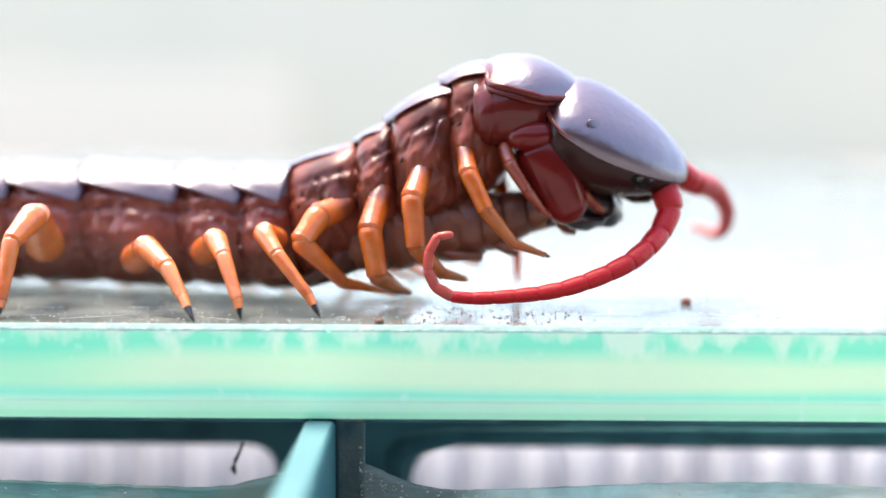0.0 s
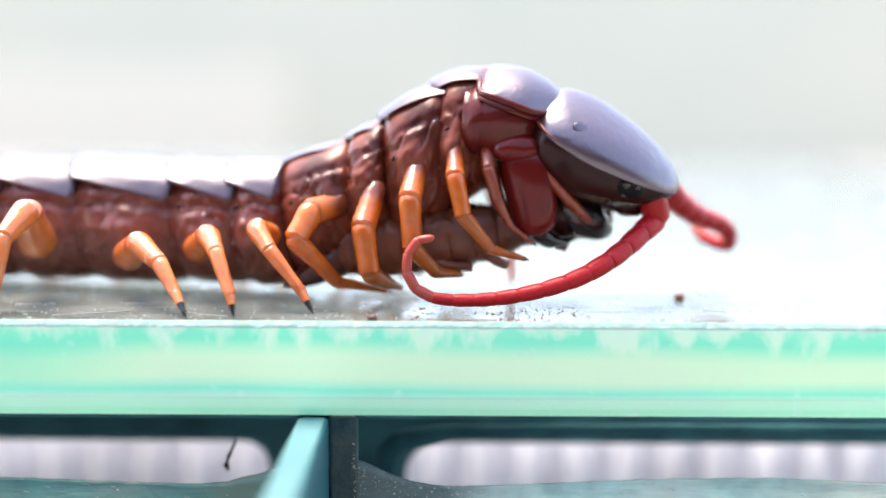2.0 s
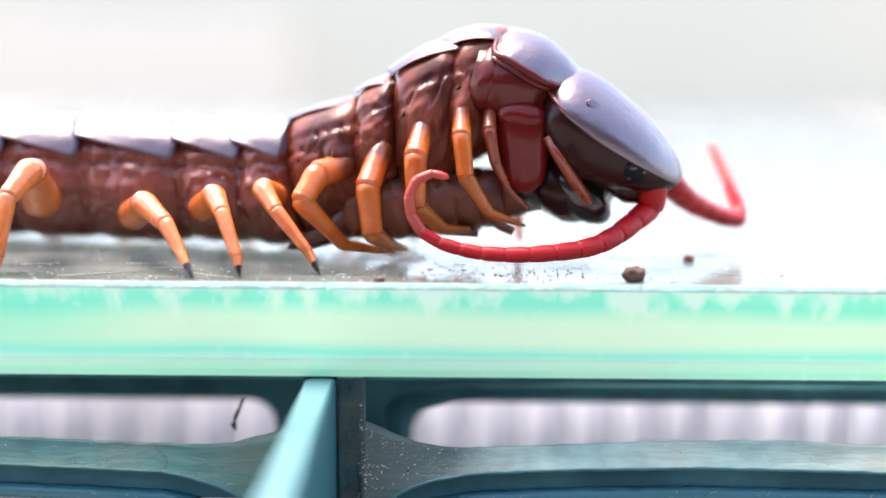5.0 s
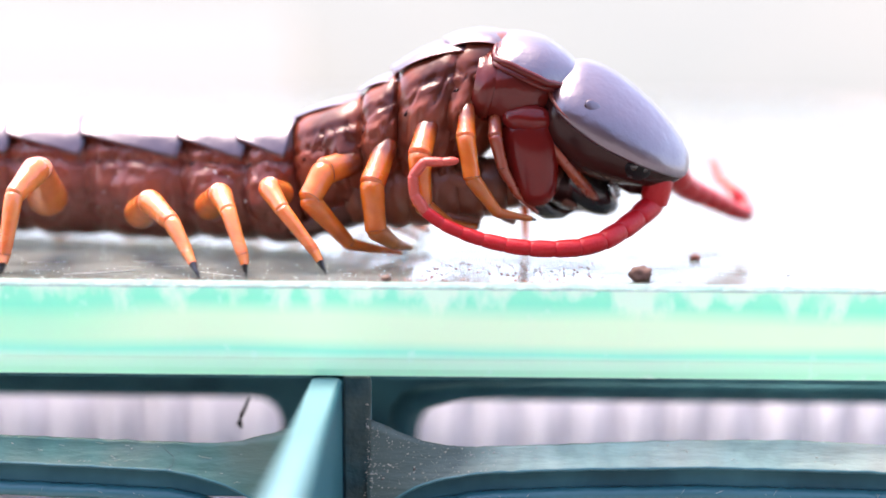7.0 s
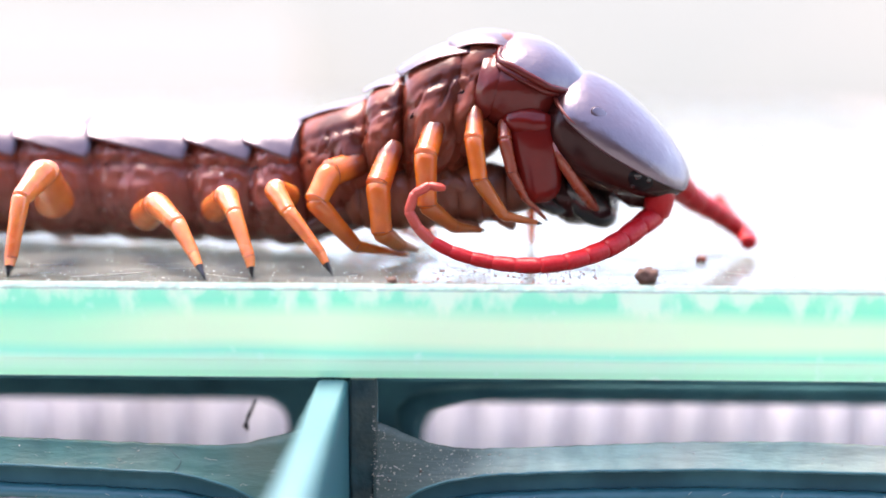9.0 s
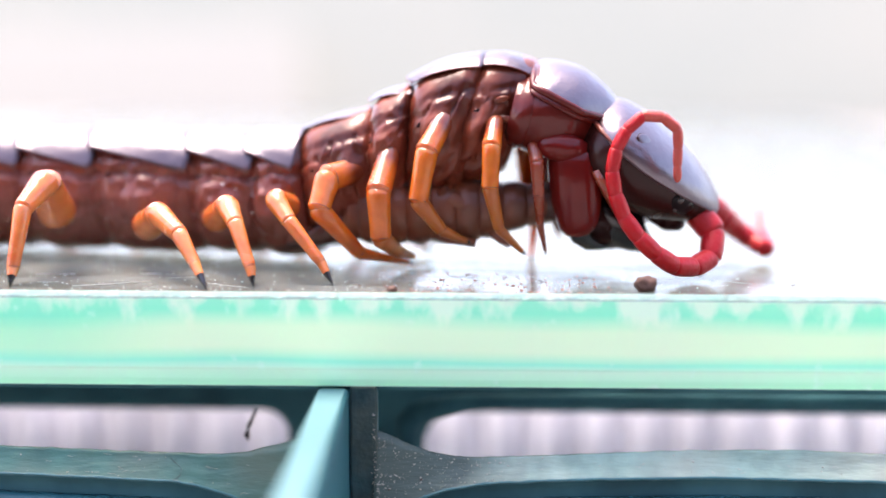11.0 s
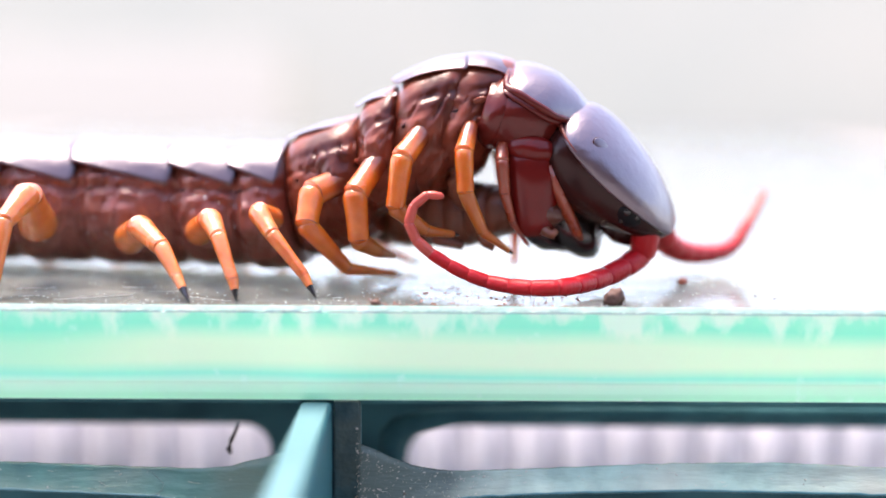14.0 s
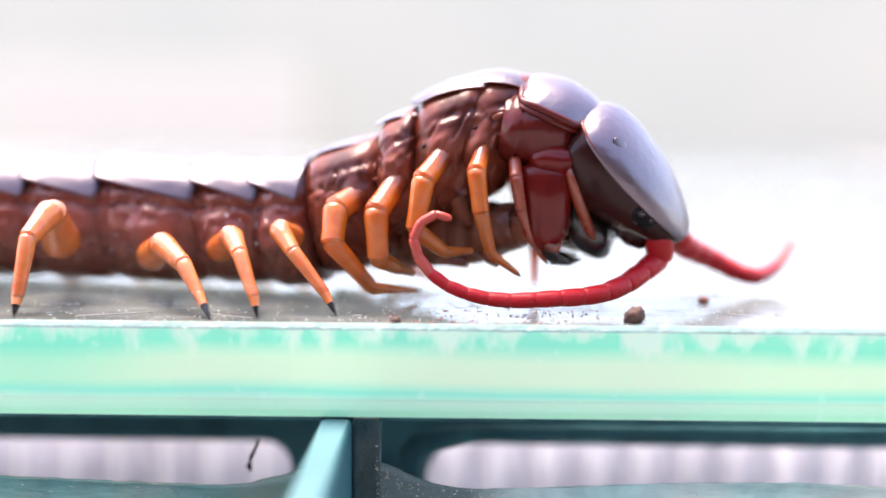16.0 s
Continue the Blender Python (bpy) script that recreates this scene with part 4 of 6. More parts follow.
def claw(side):
    st = smooth_stations([(-0.8, 1.3, 1.7, -1.7), (-0.2, 2.0, 2.4, -2.4), (2.0, 2.3, 2.6, -2.5), (4.6, 2.05, 2.3, -2.15), (6.4, 1.7, 1.85, -1.7), (7.2, 0.9, 1.0, -1.0)], 20)
    arm = part("claw_arm", loft(capsule(st, 2.15, 32)), JAWRED, centipede, "glossy deep red poison claw", at=at_mm(9.3, side * 3.4, 14.3, -54))
    pts = [(6.2, 0, 0.0), (7.3, -side * 0.3, 0.3), (8.1, -side * 0.8, 1.1), (8.5, -side * 1.4, 2.4), (8.4, -side * 1.9, 3.6)]
    part("fang", tube(pts, [1.15, 0.95, 0.72, 0.42, 0.08], 14), BLACK, arm, "black curved fang")
    return arm


claws = {side: claw(side) for side in (-1, 1)}


BONE_NAMES = ("leg", "femur", "tibia", "tarsus")


def bone(length, r0, r1, last, horn=0.84):
    """One leg segment along x, with a dark ring at its far joint, or a black claw at the toe."""
    e0, e1 = 0.55 * r0, 0.45 * r1
    prof = [(-e0, 0.3 * r0), (-e0 * 0.7, 0.66 * r0), (-e0 * 0.3, 0.88 * r0), (0.1, 0.97 * r0)]
    if last:
        prof += [(length * u, r0 + (r1 - r0) * u ** 0.8) for u in (0.24 * horn, 0.48 * horn, 0.72 * horn, 0.93 * horn, horn)]
        prof += [(length * (horn + 0.005), prof[-1][1] * 0.98), (length * (0.5 + horn * 0.5), prof[-1][1] * 0.6), (length * 1.02, 0.03)]
        dark = range(9, 12)
    else:
        prof += [(length * u, (r0 + (r1 - r0) * u) * k) for u, k in ((0.25, 1.0), (0.5, 0.985), (0.72, 0.99), (0.86, 1.03))]
        prof += [(length - 0.16, r1 * 1.03), (length - 0.12, r1 * 1.04), (length - 0.06, r1 * 1.03), (length, r1 * 0.98), (length + e1 * 0.6, r1 * 0.72), (length + e1, r1 * 0.3)]
        dark = range(9, 10)
    bm = tube([(x, 0, 0) for x, _ in prof], [r for _, r in prof], 20)
    bm.faces.ensure_lookup_table()
    for i in dark:
        for j in range(20):
            f = i * 20 + j
            if f < len(bm.faces) - 2 and (last or noise.noise(Vector((j * 0.45, length * 3, r0 * 9))) > -0.15):
                bm.faces[f].material_index = 1
    if last:
        bm.faces[-1].material_index = 1
    return bm


def resting_leg(points, radii):
    """Jointed leg that stays put, from its hip outward; points in the centipede's space."""
    root, base = None, None
    for i in range(4):
        a, b = Vector(points[i]), Vector(points[i + 1])
        m = Matrix.Translation(a * MM) @ (b - a).to_track_quat("X", "Z").to_matrix().to_4x4()
        ob = part(BONE_NAMES[i], bone((b - a).length, radii[i], radii[i + 1], i == 3, 0.45), PALE_ORANGE, root or centipede, at=m if base is None else base.inverted() @ m)
        ob.data.materials.append(BLACK if i == 3 else JOINT)
        root, base = root or ob, base or m


# hip, knee, ankle, heel, toe in world millimetres
LEG_A = [(-37.4, 12.0, 4.88), (-36.8, 7.8, 8.17), (-37.8, 4.6, 6.13), (-38.3, 2.9, 1.15), (-38.2, 1.7, -0.30)]
LEG_B = [(-28.8, 11.6, 3.68), (-26.8, 8.0, 5.23), (-24.2, 4.8, 3.89), (-22.5, 3.0, 1.57), (-21.1, 1.0, -0.30)]
LEG_C = [(-22.3, 11.2, 4.42), (-20.5, 8.0, 6.00), (-19.3, 5.2, 4.82), (-17.7, 3.0, 1.26), (-17.3, 2.1, -0.30)]
LEG_D = [(-15.3, 10.2, 5.77), (-16.1, 7.4, 6.72), (-14.6, 5.4, 5.03), (-11.7, 4.4, 1.51), (-10.6, 3.4, -0.30)]
# distance of the body's middle from the front edge, by leg pair
MIDDLE = {"a": 20.0, "b": 18.8, "c": 17.8, "d": 16.8, "e": 16.4, "f": 15.2, "g": 14.3, "h": 13.6, "i": 13.0}


def put_leg(pts, radii, middle):
    for side in (-1, 1):
        shift = 0.0 if side < 0 else random.uniform(0.5, 1.8)
        resting_leg([(x + shift * min(1, i / 2), (y if side < 0 else 2 * middle - y) - CENTRE_Y, z) for i, (x, y, z) in enumerate(pts)], radii)


put_leg(LEG_A, (1.85, 1.28, 0.82, 0.54, 0.24), MIDDLE["a"])
put_leg(LEG_B, (1.5, 1.15, 0.78, 0.52, 0.22), MIDDLE["b"])
put_leg(LEG_C, (1.35, 1.08, 0.74, 0.5, 0.2), MIDDLE["c"])
put_leg(LEG_D, (1.2, 0.98, 0.7, 0.46, 0.2), MIDDLE["d"])
for back, src in ((8.0, LEG_A), (24.0, LEG_B), (24.4, LEG_A), (40.6, LEG_B), (41.0, LEG_A), (49.0, LEG_A)):
    put_leg([(x - back, y + 0.14 * back, z) for x, y, z in src], (1.7, 1.36, 0.88, 0.6, 0.22), 20.0 + 0.14 * back)

# front legs: joints from hip to toe in world millimetres, as the legs shift their grip
STANCES = []


def stance(t, **joints):
    STANCES.append((t, joints))


stance(0.0, e=[(-8.9, 10.8, 8.9), (-11.2, 8.2, 8.2), (-12.5, 6.5, 6.2), (-9.1, 8.8, 2.1), (-3.4, 13.4, 0.1)],
       f=[(-5.6, 9.8, 10.4), (-6.5, 6.9, 6.9), (-5.8, 6.8, 3.0), (-4.4, 9.0, 1.7), (-2.8, 11.6, 0.6)],
       g=[(-1.7, 9.3, 12.7), (-2.6, 6.6, 10.1), (-2.3, 6.5, 5.3), (-0.1, 8.0, 3.1), (2.2, 9.6, 2.3)],
       h=[(1.9, 9.0, 14.6), (2.4, 6.8, 12.1), (4.3, 6.4, 8.1), (6.8, 7.4, 5.5), (11.1, 8.6, 4.1)],
       i=[(5.6, 8.8, 14.6), (6.1, 7.6, 12.9), (7.4, 7.6, 11.0), (9.0, 8.4, 9.0), (12.1, 9.4, 7.6)])
stance(2.5, e=[(-8.8, 10.8, 8.7), (-11.3, 8.2, 8.2), (-12.5, 6.5, 5.9), (-9.1, 8.8, 1.8), (-3.6, 13.4, -0.0)],
       f=[(-5.5, 9.8, 10.3), (-6.5, 6.9, 6.7), (-5.9, 6.8, 3.0), (-4.5, 9.0, 1.7), (-3.1, 11.6, 0.8)],
       g=[(-1.6, 9.3, 12.4), (-2.2, 6.6, 9.6), (-2.0, 6.5, 5.1), (-0.4, 8.0, 3.2), (1.9, 9.6, 2.4)],
       h=[(1.7, 9.0, 13.9), (1.7, 6.8, 11.4), (2.4, 6.4, 7.5), (5.2, 7.4, 4.5), (9.1, 8.6, 3.6)],
       i=[(4.5, 8.8, 13.6), (4.6, 7.6, 12.1), (5.5, 7.6, 8.7), (6.9, 8.4, 6.2), (10.0, 9.4, 4.0)])
stance(4.0, e=[(-8.8, 10.8, 8.4), (-11.3, 8.2, 7.9), (-12.5, 6.5, 5.9), (-9.1, 8.8, 1.6), (-3.6, 13.4, -0.1)],
       f=[(-5.6, 9.8, 10.2), (-6.6, 6.9, 6.8), (-6.1, 6.8, 2.7), (-4.8, 9.0, 1.5), (-3.3, 11.6, 0.7)],
       g=[(-1.7, 9.3, 12.5), (-2.3, 6.6, 9.9), (-2.3, 6.5, 5.0), (-0.3, 8.0, 3.3), (2.3, 9.6, 2.8)],
       h=[(1.7, 9.0, 14.2), (1.7, 6.8, 11.6), (2.0, 6.4, 7.9), (4.1, 7.4, 4.6), (7.8, 8.6, 2.9)],
       i=[(4.2, 8.8, 13.9), (4.1, 7.6, 12.5), (4.6, 7.6, 9.5), (5.6, 8.4, 7.3), (7.7, 9.4, 4.9)])
stance(7.5, e=[(-8.8, 10.8, 8.8), (-11.3, 8.2, 8.1), (-12.4, 6.5, 5.8), (-8.9, 8.8, 1.3), (-3.7, 13.0, -0.2)],
       f=[(-5.7, 9.8, 10.4), (-6.9, 6.9, 7.0), (-6.5, 6.8, 2.8), (-5.0, 9.0, 1.5), (-3.2, 11.6, 0.6)],
       g=[(-1.9, 9.3, 12.5), (-2.6, 6.6, 9.9), (-2.4, 6.5, 5.6), (-0.5, 8.0, 3.8), (2.1, 9.6, 3.0)],
       h=[(1.5, 9.0, 13.8), (1.4, 6.8, 11.1), (2.0, 6.4, 7.7), (4.2, 7.4, 4.8), (8.2, 8.6, 3.8)],
       i=[(4.0, 8.8, 12.9), (4.0, 7.6, 11.4), (4.7, 7.6, 8.7), (6.1, 8.4, 6.2), (8.5, 9.4, 4.0)])
stance(11.5, e=[(-9.2, 10.8, 9.1), (-11.4, 8.2, 8.6), (-12.1, 6.5, 6.0), (-8.5, 8.8, 1.5), (-3.6, 13.4, 0.0)],
       f=[(-6.0, 9.8, 10.7), (-6.8, 6.9, 7.6), (-6.6, 6.8, 3.2), (-5.2, 9.0, 1.8), (-3.6, 11.6, 0.9)],
       g=[(-1.0, 9.3, 13.9), (-2.7, 6.6, 10.8), (-3.3, 6.5, 6.6), (-0.9, 8.0, 3.5), (2.1, 9.6, 2.3)],
       h=[(3.6, 9.0, 13.7), (3.2, 6.8, 11.7), (3.1, 6.4, 8.6), (3.9, 7.4, 4.5), (6.0, 8.6, 2.1)],
       i=[(7.0, 8.8, 11.6), (7.3, 7.6, 10.0), (7.5, 7.6, 7.1), (7.7, 8.4, 5.0), (8.3, 9.4, 2.0)])
stance(12.5, e=[(-9.2, 10.8, 9.4), (-11.3, 8.2, 8.8), (-12.1, 6.5, 6.1), (-8.5, 8.8, 1.8), (-3.7, 13.4, -0.0)],
       f=[(-5.9, 9.8, 11.2), (-6.8, 6.9, 8.1), (-6.5, 6.8, 3.9), (-5.1, 9.0, 2.5), (-3.5, 11.6, 1.6)],
       g=[(-1.0, 9.3, 13.8), (-2.9, 6.6, 11.1), (-3.6, 6.5, 7.0), (-1.2, 8.0, 3.9), (1.4, 9.6, 2.8)],
       h=[(3.1, 9.0, 13.8), (2.4, 6.8, 11.6), (2.2, 6.4, 8.2), (3.2, 7.4, 4.6), (5.2, 8.6, 2.9)],
       i=[(6.5, 8.8, 12.8), (6.4, 7.6, 11.4), (6.6, 7.6, 8.5), (6.9, 8.4, 6.0), (8.0, 9.4, 3.4)])
stance(14.5, e=[(-9.1, 10.8, 9.4), (-11.5, 8.2, 8.3), (-11.7, 6.5, 5.5), (-8.4, 8.8, 1.6), (-3.6, 13.4, 0.3)],
       f=[(-5.5, 9.8, 11.3), (-7.5, 6.9, 8.6), (-7.2, 6.8, 4.4), (-5.6, 9.0, 3.2), (-3.9, 11.6, 2.3)],
       g=[(-1.4, 9.3, 14.2), (-3.4, 6.6, 11.7), (-3.9, 6.5, 7.4), (-0.4, 8.0, 4.8), (3.5, 9.6, 4.7)],
       h=[(2.8, 9.0, 14.6), (2.2, 6.8, 12.5), (2.4, 6.4, 9.3), (4.2, 7.4, 5.1), (6.7, 8.6, 3.3)],
       i=[(5.6, 8.8, 12.9), (5.5, 7.6, 11.5), (5.8, 7.6, 8.6), (6.8, 8.4, 5.6), (8.4, 9.4, 3.6)])
stance(16.0, e=[(-9.2, 10.8, 9.7), (-11.0, 8.2, 8.6), (-11.3, 6.5, 5.4), (-7.7, 8.8, 1.1), (-3.9, 13.4, 0.4)],
       f=[(-5.6, 9.8, 11.1), (-7.2, 6.9, 8.7), (-7.2, 6.8, 4.5), (-5.7, 9.0, 3.2), (-3.9, 11.6, 2.1)],
       g=[(-1.3, 9.3, 13.7), (-3.2, 6.6, 11.3), (-3.8, 6.5, 7.5), (-1.0, 8.0, 4.6), (2.0, 9.6, 4.8)],
       h=[(2.1, 9.0, 14.0), (1.6, 6.8, 12.4), (1.9, 6.4, 9.0), (2.8, 7.4, 5.2), (5.5, 8.6, 2.7)],
       i=[(5.0, 8.8, 13.1), (5.1, 7.6, 11.5), (5.6, 7.6, 8.6), (6.6, 8.4, 5.5), (8.2, 9.4, 3.5)])

BONE_R = {"e": (1.3, 1.22, 1.0, 0.6, 0.2), "f": (1.1, 1.12, 0.92, 0.62, 0.25), "g": (1.0, 1.05, 0.84, 0.58, 0.25), "h": (0.78, 0.86, 0.74, 0.5, 0.2),
          "i": (0.58, 0.62, 0.5, 0.34, 0.14)}
bone_len = {k: [sum((Vector(j[k][i + 1]) - Vector(j[k][i])).length for _, j in STANCES) / len(STANCES) for i in range(4)] for k in "efghi"}
bones = {}


for key in "efghi":
    for side in (-1, 1):
        root = None
        for i in range(4):
            bm = bone(bone_len[key][i], BONE_R[key][i], BONE_R[key][i + 1], i == 3)
            ob = part(BONE_NAMES[i], bm, REDLEG if key == "i" else AMBER if i > 1 and key in "fgh" and side < 0 else HIPLEG if i == 0 and side < 0 else ORANGE, root or centipede)
            ob.data.materials.append(BLACK if i == 3 else JOINT)
            root = root or ob
            bones[key, side, i] = ob


# far leg of one raised pair stands on the glass
FAR_LEG = [(3.8, 17.2, 13.6), (4.9, 17.6, 11.2), (6.0, 18.0, 7.9), (7.3, 18.8, 4.3), (7.7, 19.5, -0.3)]


def move_legs():
    held = [(0.0, 0), (2.5, 1), (4.0, 2), (6.5, 3), (8.5, 3), (11.0, 4), (11.5, 4), (12.5, 5), (14.5, 6), (16.0, 7)]
    for key in "efghi":
        for side in (-1, 1):
            rows = {i: [] for i in range(4)}
            for t in np.arange(0, 16.01, 0.5):
                k = max(j for j in range(len(held) - 1) if held[j][0] <= t)
                (ta, a), (tb, b) = held[k], held[k + 1]
                u = min(1.0, (t - ta) / (tb - ta))
                u = u * u * (3 - 2 * u)
                want = [Vector(p) * (1 - u) + Vector(q) * u for p, q in zip(STANCES[a][1][key], STANCES[b][1][key])]
                if side > 0:
                    if key == "h":
                        want = [Vector(p) + Vector((want[0].x - 1.5, 0, want[0].z - 13.8)) * k for p, k in zip(FAR_LEG, (1.0, 0.8, 0.5, 0.2, 0.0))]
                    else:
                        want = [Vector((p.x + 0.5 * i, 2 * MIDDLE[key] - p.y, p.z)) for i, p in enumerate(want)]
                at, base = want[0], None
                for i in range(4):
                    d = (want[i + 1] - at).normalized()
                    m = Matrix.Translation(Vector((at.x, at.y - CENTRE_Y, at.z)) * MM) @ d.to_track_quat("X", "Z").to_matrix().to_4x4()
                    rows[i].append((float(t), m if base is None else base.inverted() @ m))
                    base = base or m
                    at = at + d * bone_len[key][i]
            for i in range(4):
                walk(bones[key, side, i], rows[i])


# feelers of swollen beads, the far one shorter
FEELER_MAKE = {-1: (17, 34.6), 1: (14, 23.6)}
BEAD_LEN = {}
feeler_beads = {}
for side, (count, total) in FEELER_MAKE.items():
    lens = [2.55 - 1.15 * i / (count - 1) for i in range(count)]
    BEAD_LEN[side] = lens = [b * total / sum(lens) for b in lens]
    for i, b in enumerate(lens):
        r = (1.28 if side < 0 else 1.45) - (0.9 if side < 0 else 1.03) * (i / (count - 1)) ** (0.5 if side < 0 else 0.65)
        r0, r1 = r * 1.03, r * 0.97
        prof = [(-0.14, 0.5 * r0), (-0.06, 0.8 * r0), (0.03, 0.92 * r0), (0.15, 0.98 * r0), (0.4, 1.02 * r), (0.65, 1.02 * r), (0.85, 1.0 * r1), (0.97, 0.97 * r1), (1.06, 0.78 * r1)]
        if i == count - 1:
            prof = [(-0.1, 0.6 * r), (0.05, 0.9 * r), (0.5, 1.0 * r), (0.8, 0.85 * r), (0.97, 0.5 * r), (1.02, 0.15 * r)]
        tip = i > count * 0.68
        feeler_beads[side, i] = part("feeler_bead", tube([(u * b, 0, 0) for u, _ in prof], [k for _, k in prof], 20), FEELER_TIP if tip else FEELER, centipede)


# ---- prey ----
def build_prey():
    prey = tagged(new("prey_insect"), "half-eaten brown insect with ringed abdomen held under the centipede", "insect")
    prey.matrix_basis = at_mm(2.3, CENTRE_Y, 5.7, 5)
    n = 9
    for i in range(n):
        x0 = -11.8 + 2.2 * i
        u = (i + 0.5) / n
        r = 2.35 + 0.8 * math.sin(math.pi * min(1, u * 0.95 + 0.1))
        st = []
        for k in range(9):
            v = k / 8
            s = r * (0.92 + 0.1 * math.sin(math.pi * v))
            s *= math.sqrt(max(0.05, 1 - (1 - v) ** 2)) if i == 0 else 1
            x = x0 - 0.15 + 2.4 * v
            st.append((x, s * 1.05, s, -s * 0.95 * (1 - 0.07 * max(0.0, x - 1.5))))
        bm = loft(capsule(st, 2.3, 30))
        for v in bm.verts:
            v.co += v.co.normalized() * 0.16 * noise.noise(v.co * 0.9 + Vector((i * 3.1, 0, 0)))
        part("abdomen_ring", bm, PREY, prey)
    st = smooth_stations([(7.4, 2.4, 2.4, -1.4), (8.6, 2.4, 2.3, -1.3), (9.7, 1.8, 1.5, -1.1), (10.4, 0.9, 0.6, -0.7)], 14)
    bm = loft(capsule(st, 2.2, 30))
    for v in bm.verts:
        v.co += v.co.normalized() * 0.35 * noise.noise(v.co * 0.8)
    part("thorax", bm, PREY_DARK, prey, "dark chewed front end")
    for pts in ([(-3.0, -2.0, -1.4), (-1.5, -2.9, -2.2), (1.0, -2.6, -2.7)], [(2.4, -1.8, -1.6), (3.4, -2.5, -2.4), (4.2, -2.2, -2.9)],
                [(8.8, -1.2, -0.9), (9.2, -1.5, -1.6), (9.8, -1.4, -1.9), (10.2, -1.2, -1.5)]):
        part("leg", tube(pts, [0.55, 0.5, 0.42, 0.25][:len(pts)], 10), PREY, prey)
    bm = bmesh.new()
    bmesh.ops.create_grid(bm, x_segments=14, y_segments=5, size=1)
    for v in bm.verts:
        v.co = Vector((-2.5 + 4.5 * v.co.x, -0.2 + 1.5 * v.co.y * (1 - 0.3 * v.co.x), 2.9 - 0.25 * v.co.y ** 2 + 0.12 * math.sin(v.co.x * 9)))
    got = bmesh.ops.extrude_face_region(bm, geom=bm.faces[:])
    for v in got["geom"]:
        if isinstance(v, bmesh.types.BMVert):
            v.co.z += 0.12
    part("wing", bm, WING, prey, "crumpled dark brown wing")
    st = smooth_stations([(-17.0, 0.2, -2.7, -3.0), (-16.2, 0.8, -2.0, -3.2), (-14.0, 1.6, -0.7, -3.1), (-11.5, 2.1, 1.0, -2.6), (-8.5, 2.2, 1.6, -1.8)], 16)
    part("tail_end", loft(capsule(st, 2.2, 24)), PREY_DARK, prey, "dark pointed end of the abdomen")
    # thick bent leg, folded along the flank and raised later on
    thigh = part("leg", tube([(0, 0, -0.5), (0, 0, 0.2), (-0.1, -0.15, 1.3), (0.1, -0.2, 2.5), (0.3, -0.1, 3.2), (0.5, 0.2, 3.6)], [0.4, 0.75, 0.85, 0.95, 0.9, 0.4], 14), PREY, prey, "thick bent brown leg")
    return prey, thigh


prey, prey_thigh = build_prey()


# ---- crumbs and dust on the glass ----
def crumb(x, y, r, mat, label, name="crumb", flat=0.6, seed=1.0):
    ob = part(name, blob(r, r * 0.9, r * flat, 0.45, seed), mat)
    ob.matrix_basis = at_mm(x, y, TOP + r * flat * 0.85)
    return tagged(ob, label, "crumb", group="crumbs on the glass")


big_crumb = crumb(16.36, 1.8, 0.95, DIRT, "lumpy dark brown crumb dropped on the glass", seed=4.0, flat=0.75)
crumb(23.2, 12.2, 0.5, REDDIRT, "small reddish crumb on the glass", seed=7.0)
crumb(-5.3, 0.9, 0.45, DIRT, "dark crumb at the front edge of the glass", seed=9.0)


def scatter(name, mat, label, count, seed, size, y1, x0=-42, x1=42):
    rng = random.Random(seed)
    bm = bmesh.new()
    for _ in range(count):
        x, y = rng.uniform(x0, x1), 0.55 + (y1 - 0.55) * rng.random() ** 1.3
        r = size * rng.uniform(0.35, 1.0) ** 1.5
        m = Matrix.Translation((x, y, TOP + r * 0.3)) @ Matrix.Rotation(rng.uniform(0, 6.28), 4, "Z") @ Matrix.Diagonal((r * rng.uniform(1, 2), r, r * 0.5, 1))
        bmesh.ops.create_icosphere(bm, subdivisions=1, radius=1, matrix=m)
    tagged(part(name, bm, mat), label, "dust", kind="stuff")


scatter("dust", DUST, "fine pale dust grains on the glass", 800, 3, 0.085, 20)
scatter("edge_grit", DIRT, "dark grit caught along the edge of the glass", 260, 18, 0.075, 1.8)
scatter("red_grit", REDDIRT, "reddish brown specks on the glass under the prey", 150, 31, 0.13, 10, -6, 14)
scatter("grit", DIRT, "fine dark grit on the glass", 360, 8, 0.10, 14)


def fibre(points, r, label):
    tagged(part("fibre", tube([(x, y, z + TOP) for x, y, z in points], [r] * len(points), 6), DUST), label, "fibre")


fibre([(-33.0, 2.2, 0.07), (-30.5, 2.9, 0.09), (-28.4, 3.8, 0.08), (-26.8, 4.6, 0.07)], 0.035, "fine white fibre lying on the glass")
fibre([(-38.0, 7.6, 0.07), (-34.5, 7.9, 0.08)], 0.035, "fine white fibre lying on the glass")


rng = random.Random(21)
for _ in range(7):
    x, y, a, r = rng.uniform(-36, 34), rng.uniform(1.2, 9), rng.uniform(-0.5, 0.5), rng.uniform(0.8, 2.2)
    fibre([(x + r * k * math.cos(a), y + r * k * math.sin(a) + 0.1 * k * k, 0.04) for k in (-1, -0.3, 0.4, 1)], rng.uniform(0.012, 0.022), "short fine fibre lying on the glass")

# ---- what moves ----
BEATS, NEAR, FAR = [], [], []


def beat(t, head, plate, joint, seven, six, jaw, foot, prey):
    BEATS.append((t, *head, *plate, *joint, *seven, *six, *jaw, *foot, *prey))


def feelers(t, near, far):
    NEAR.append((t, near))
    FAR.append((t, far))


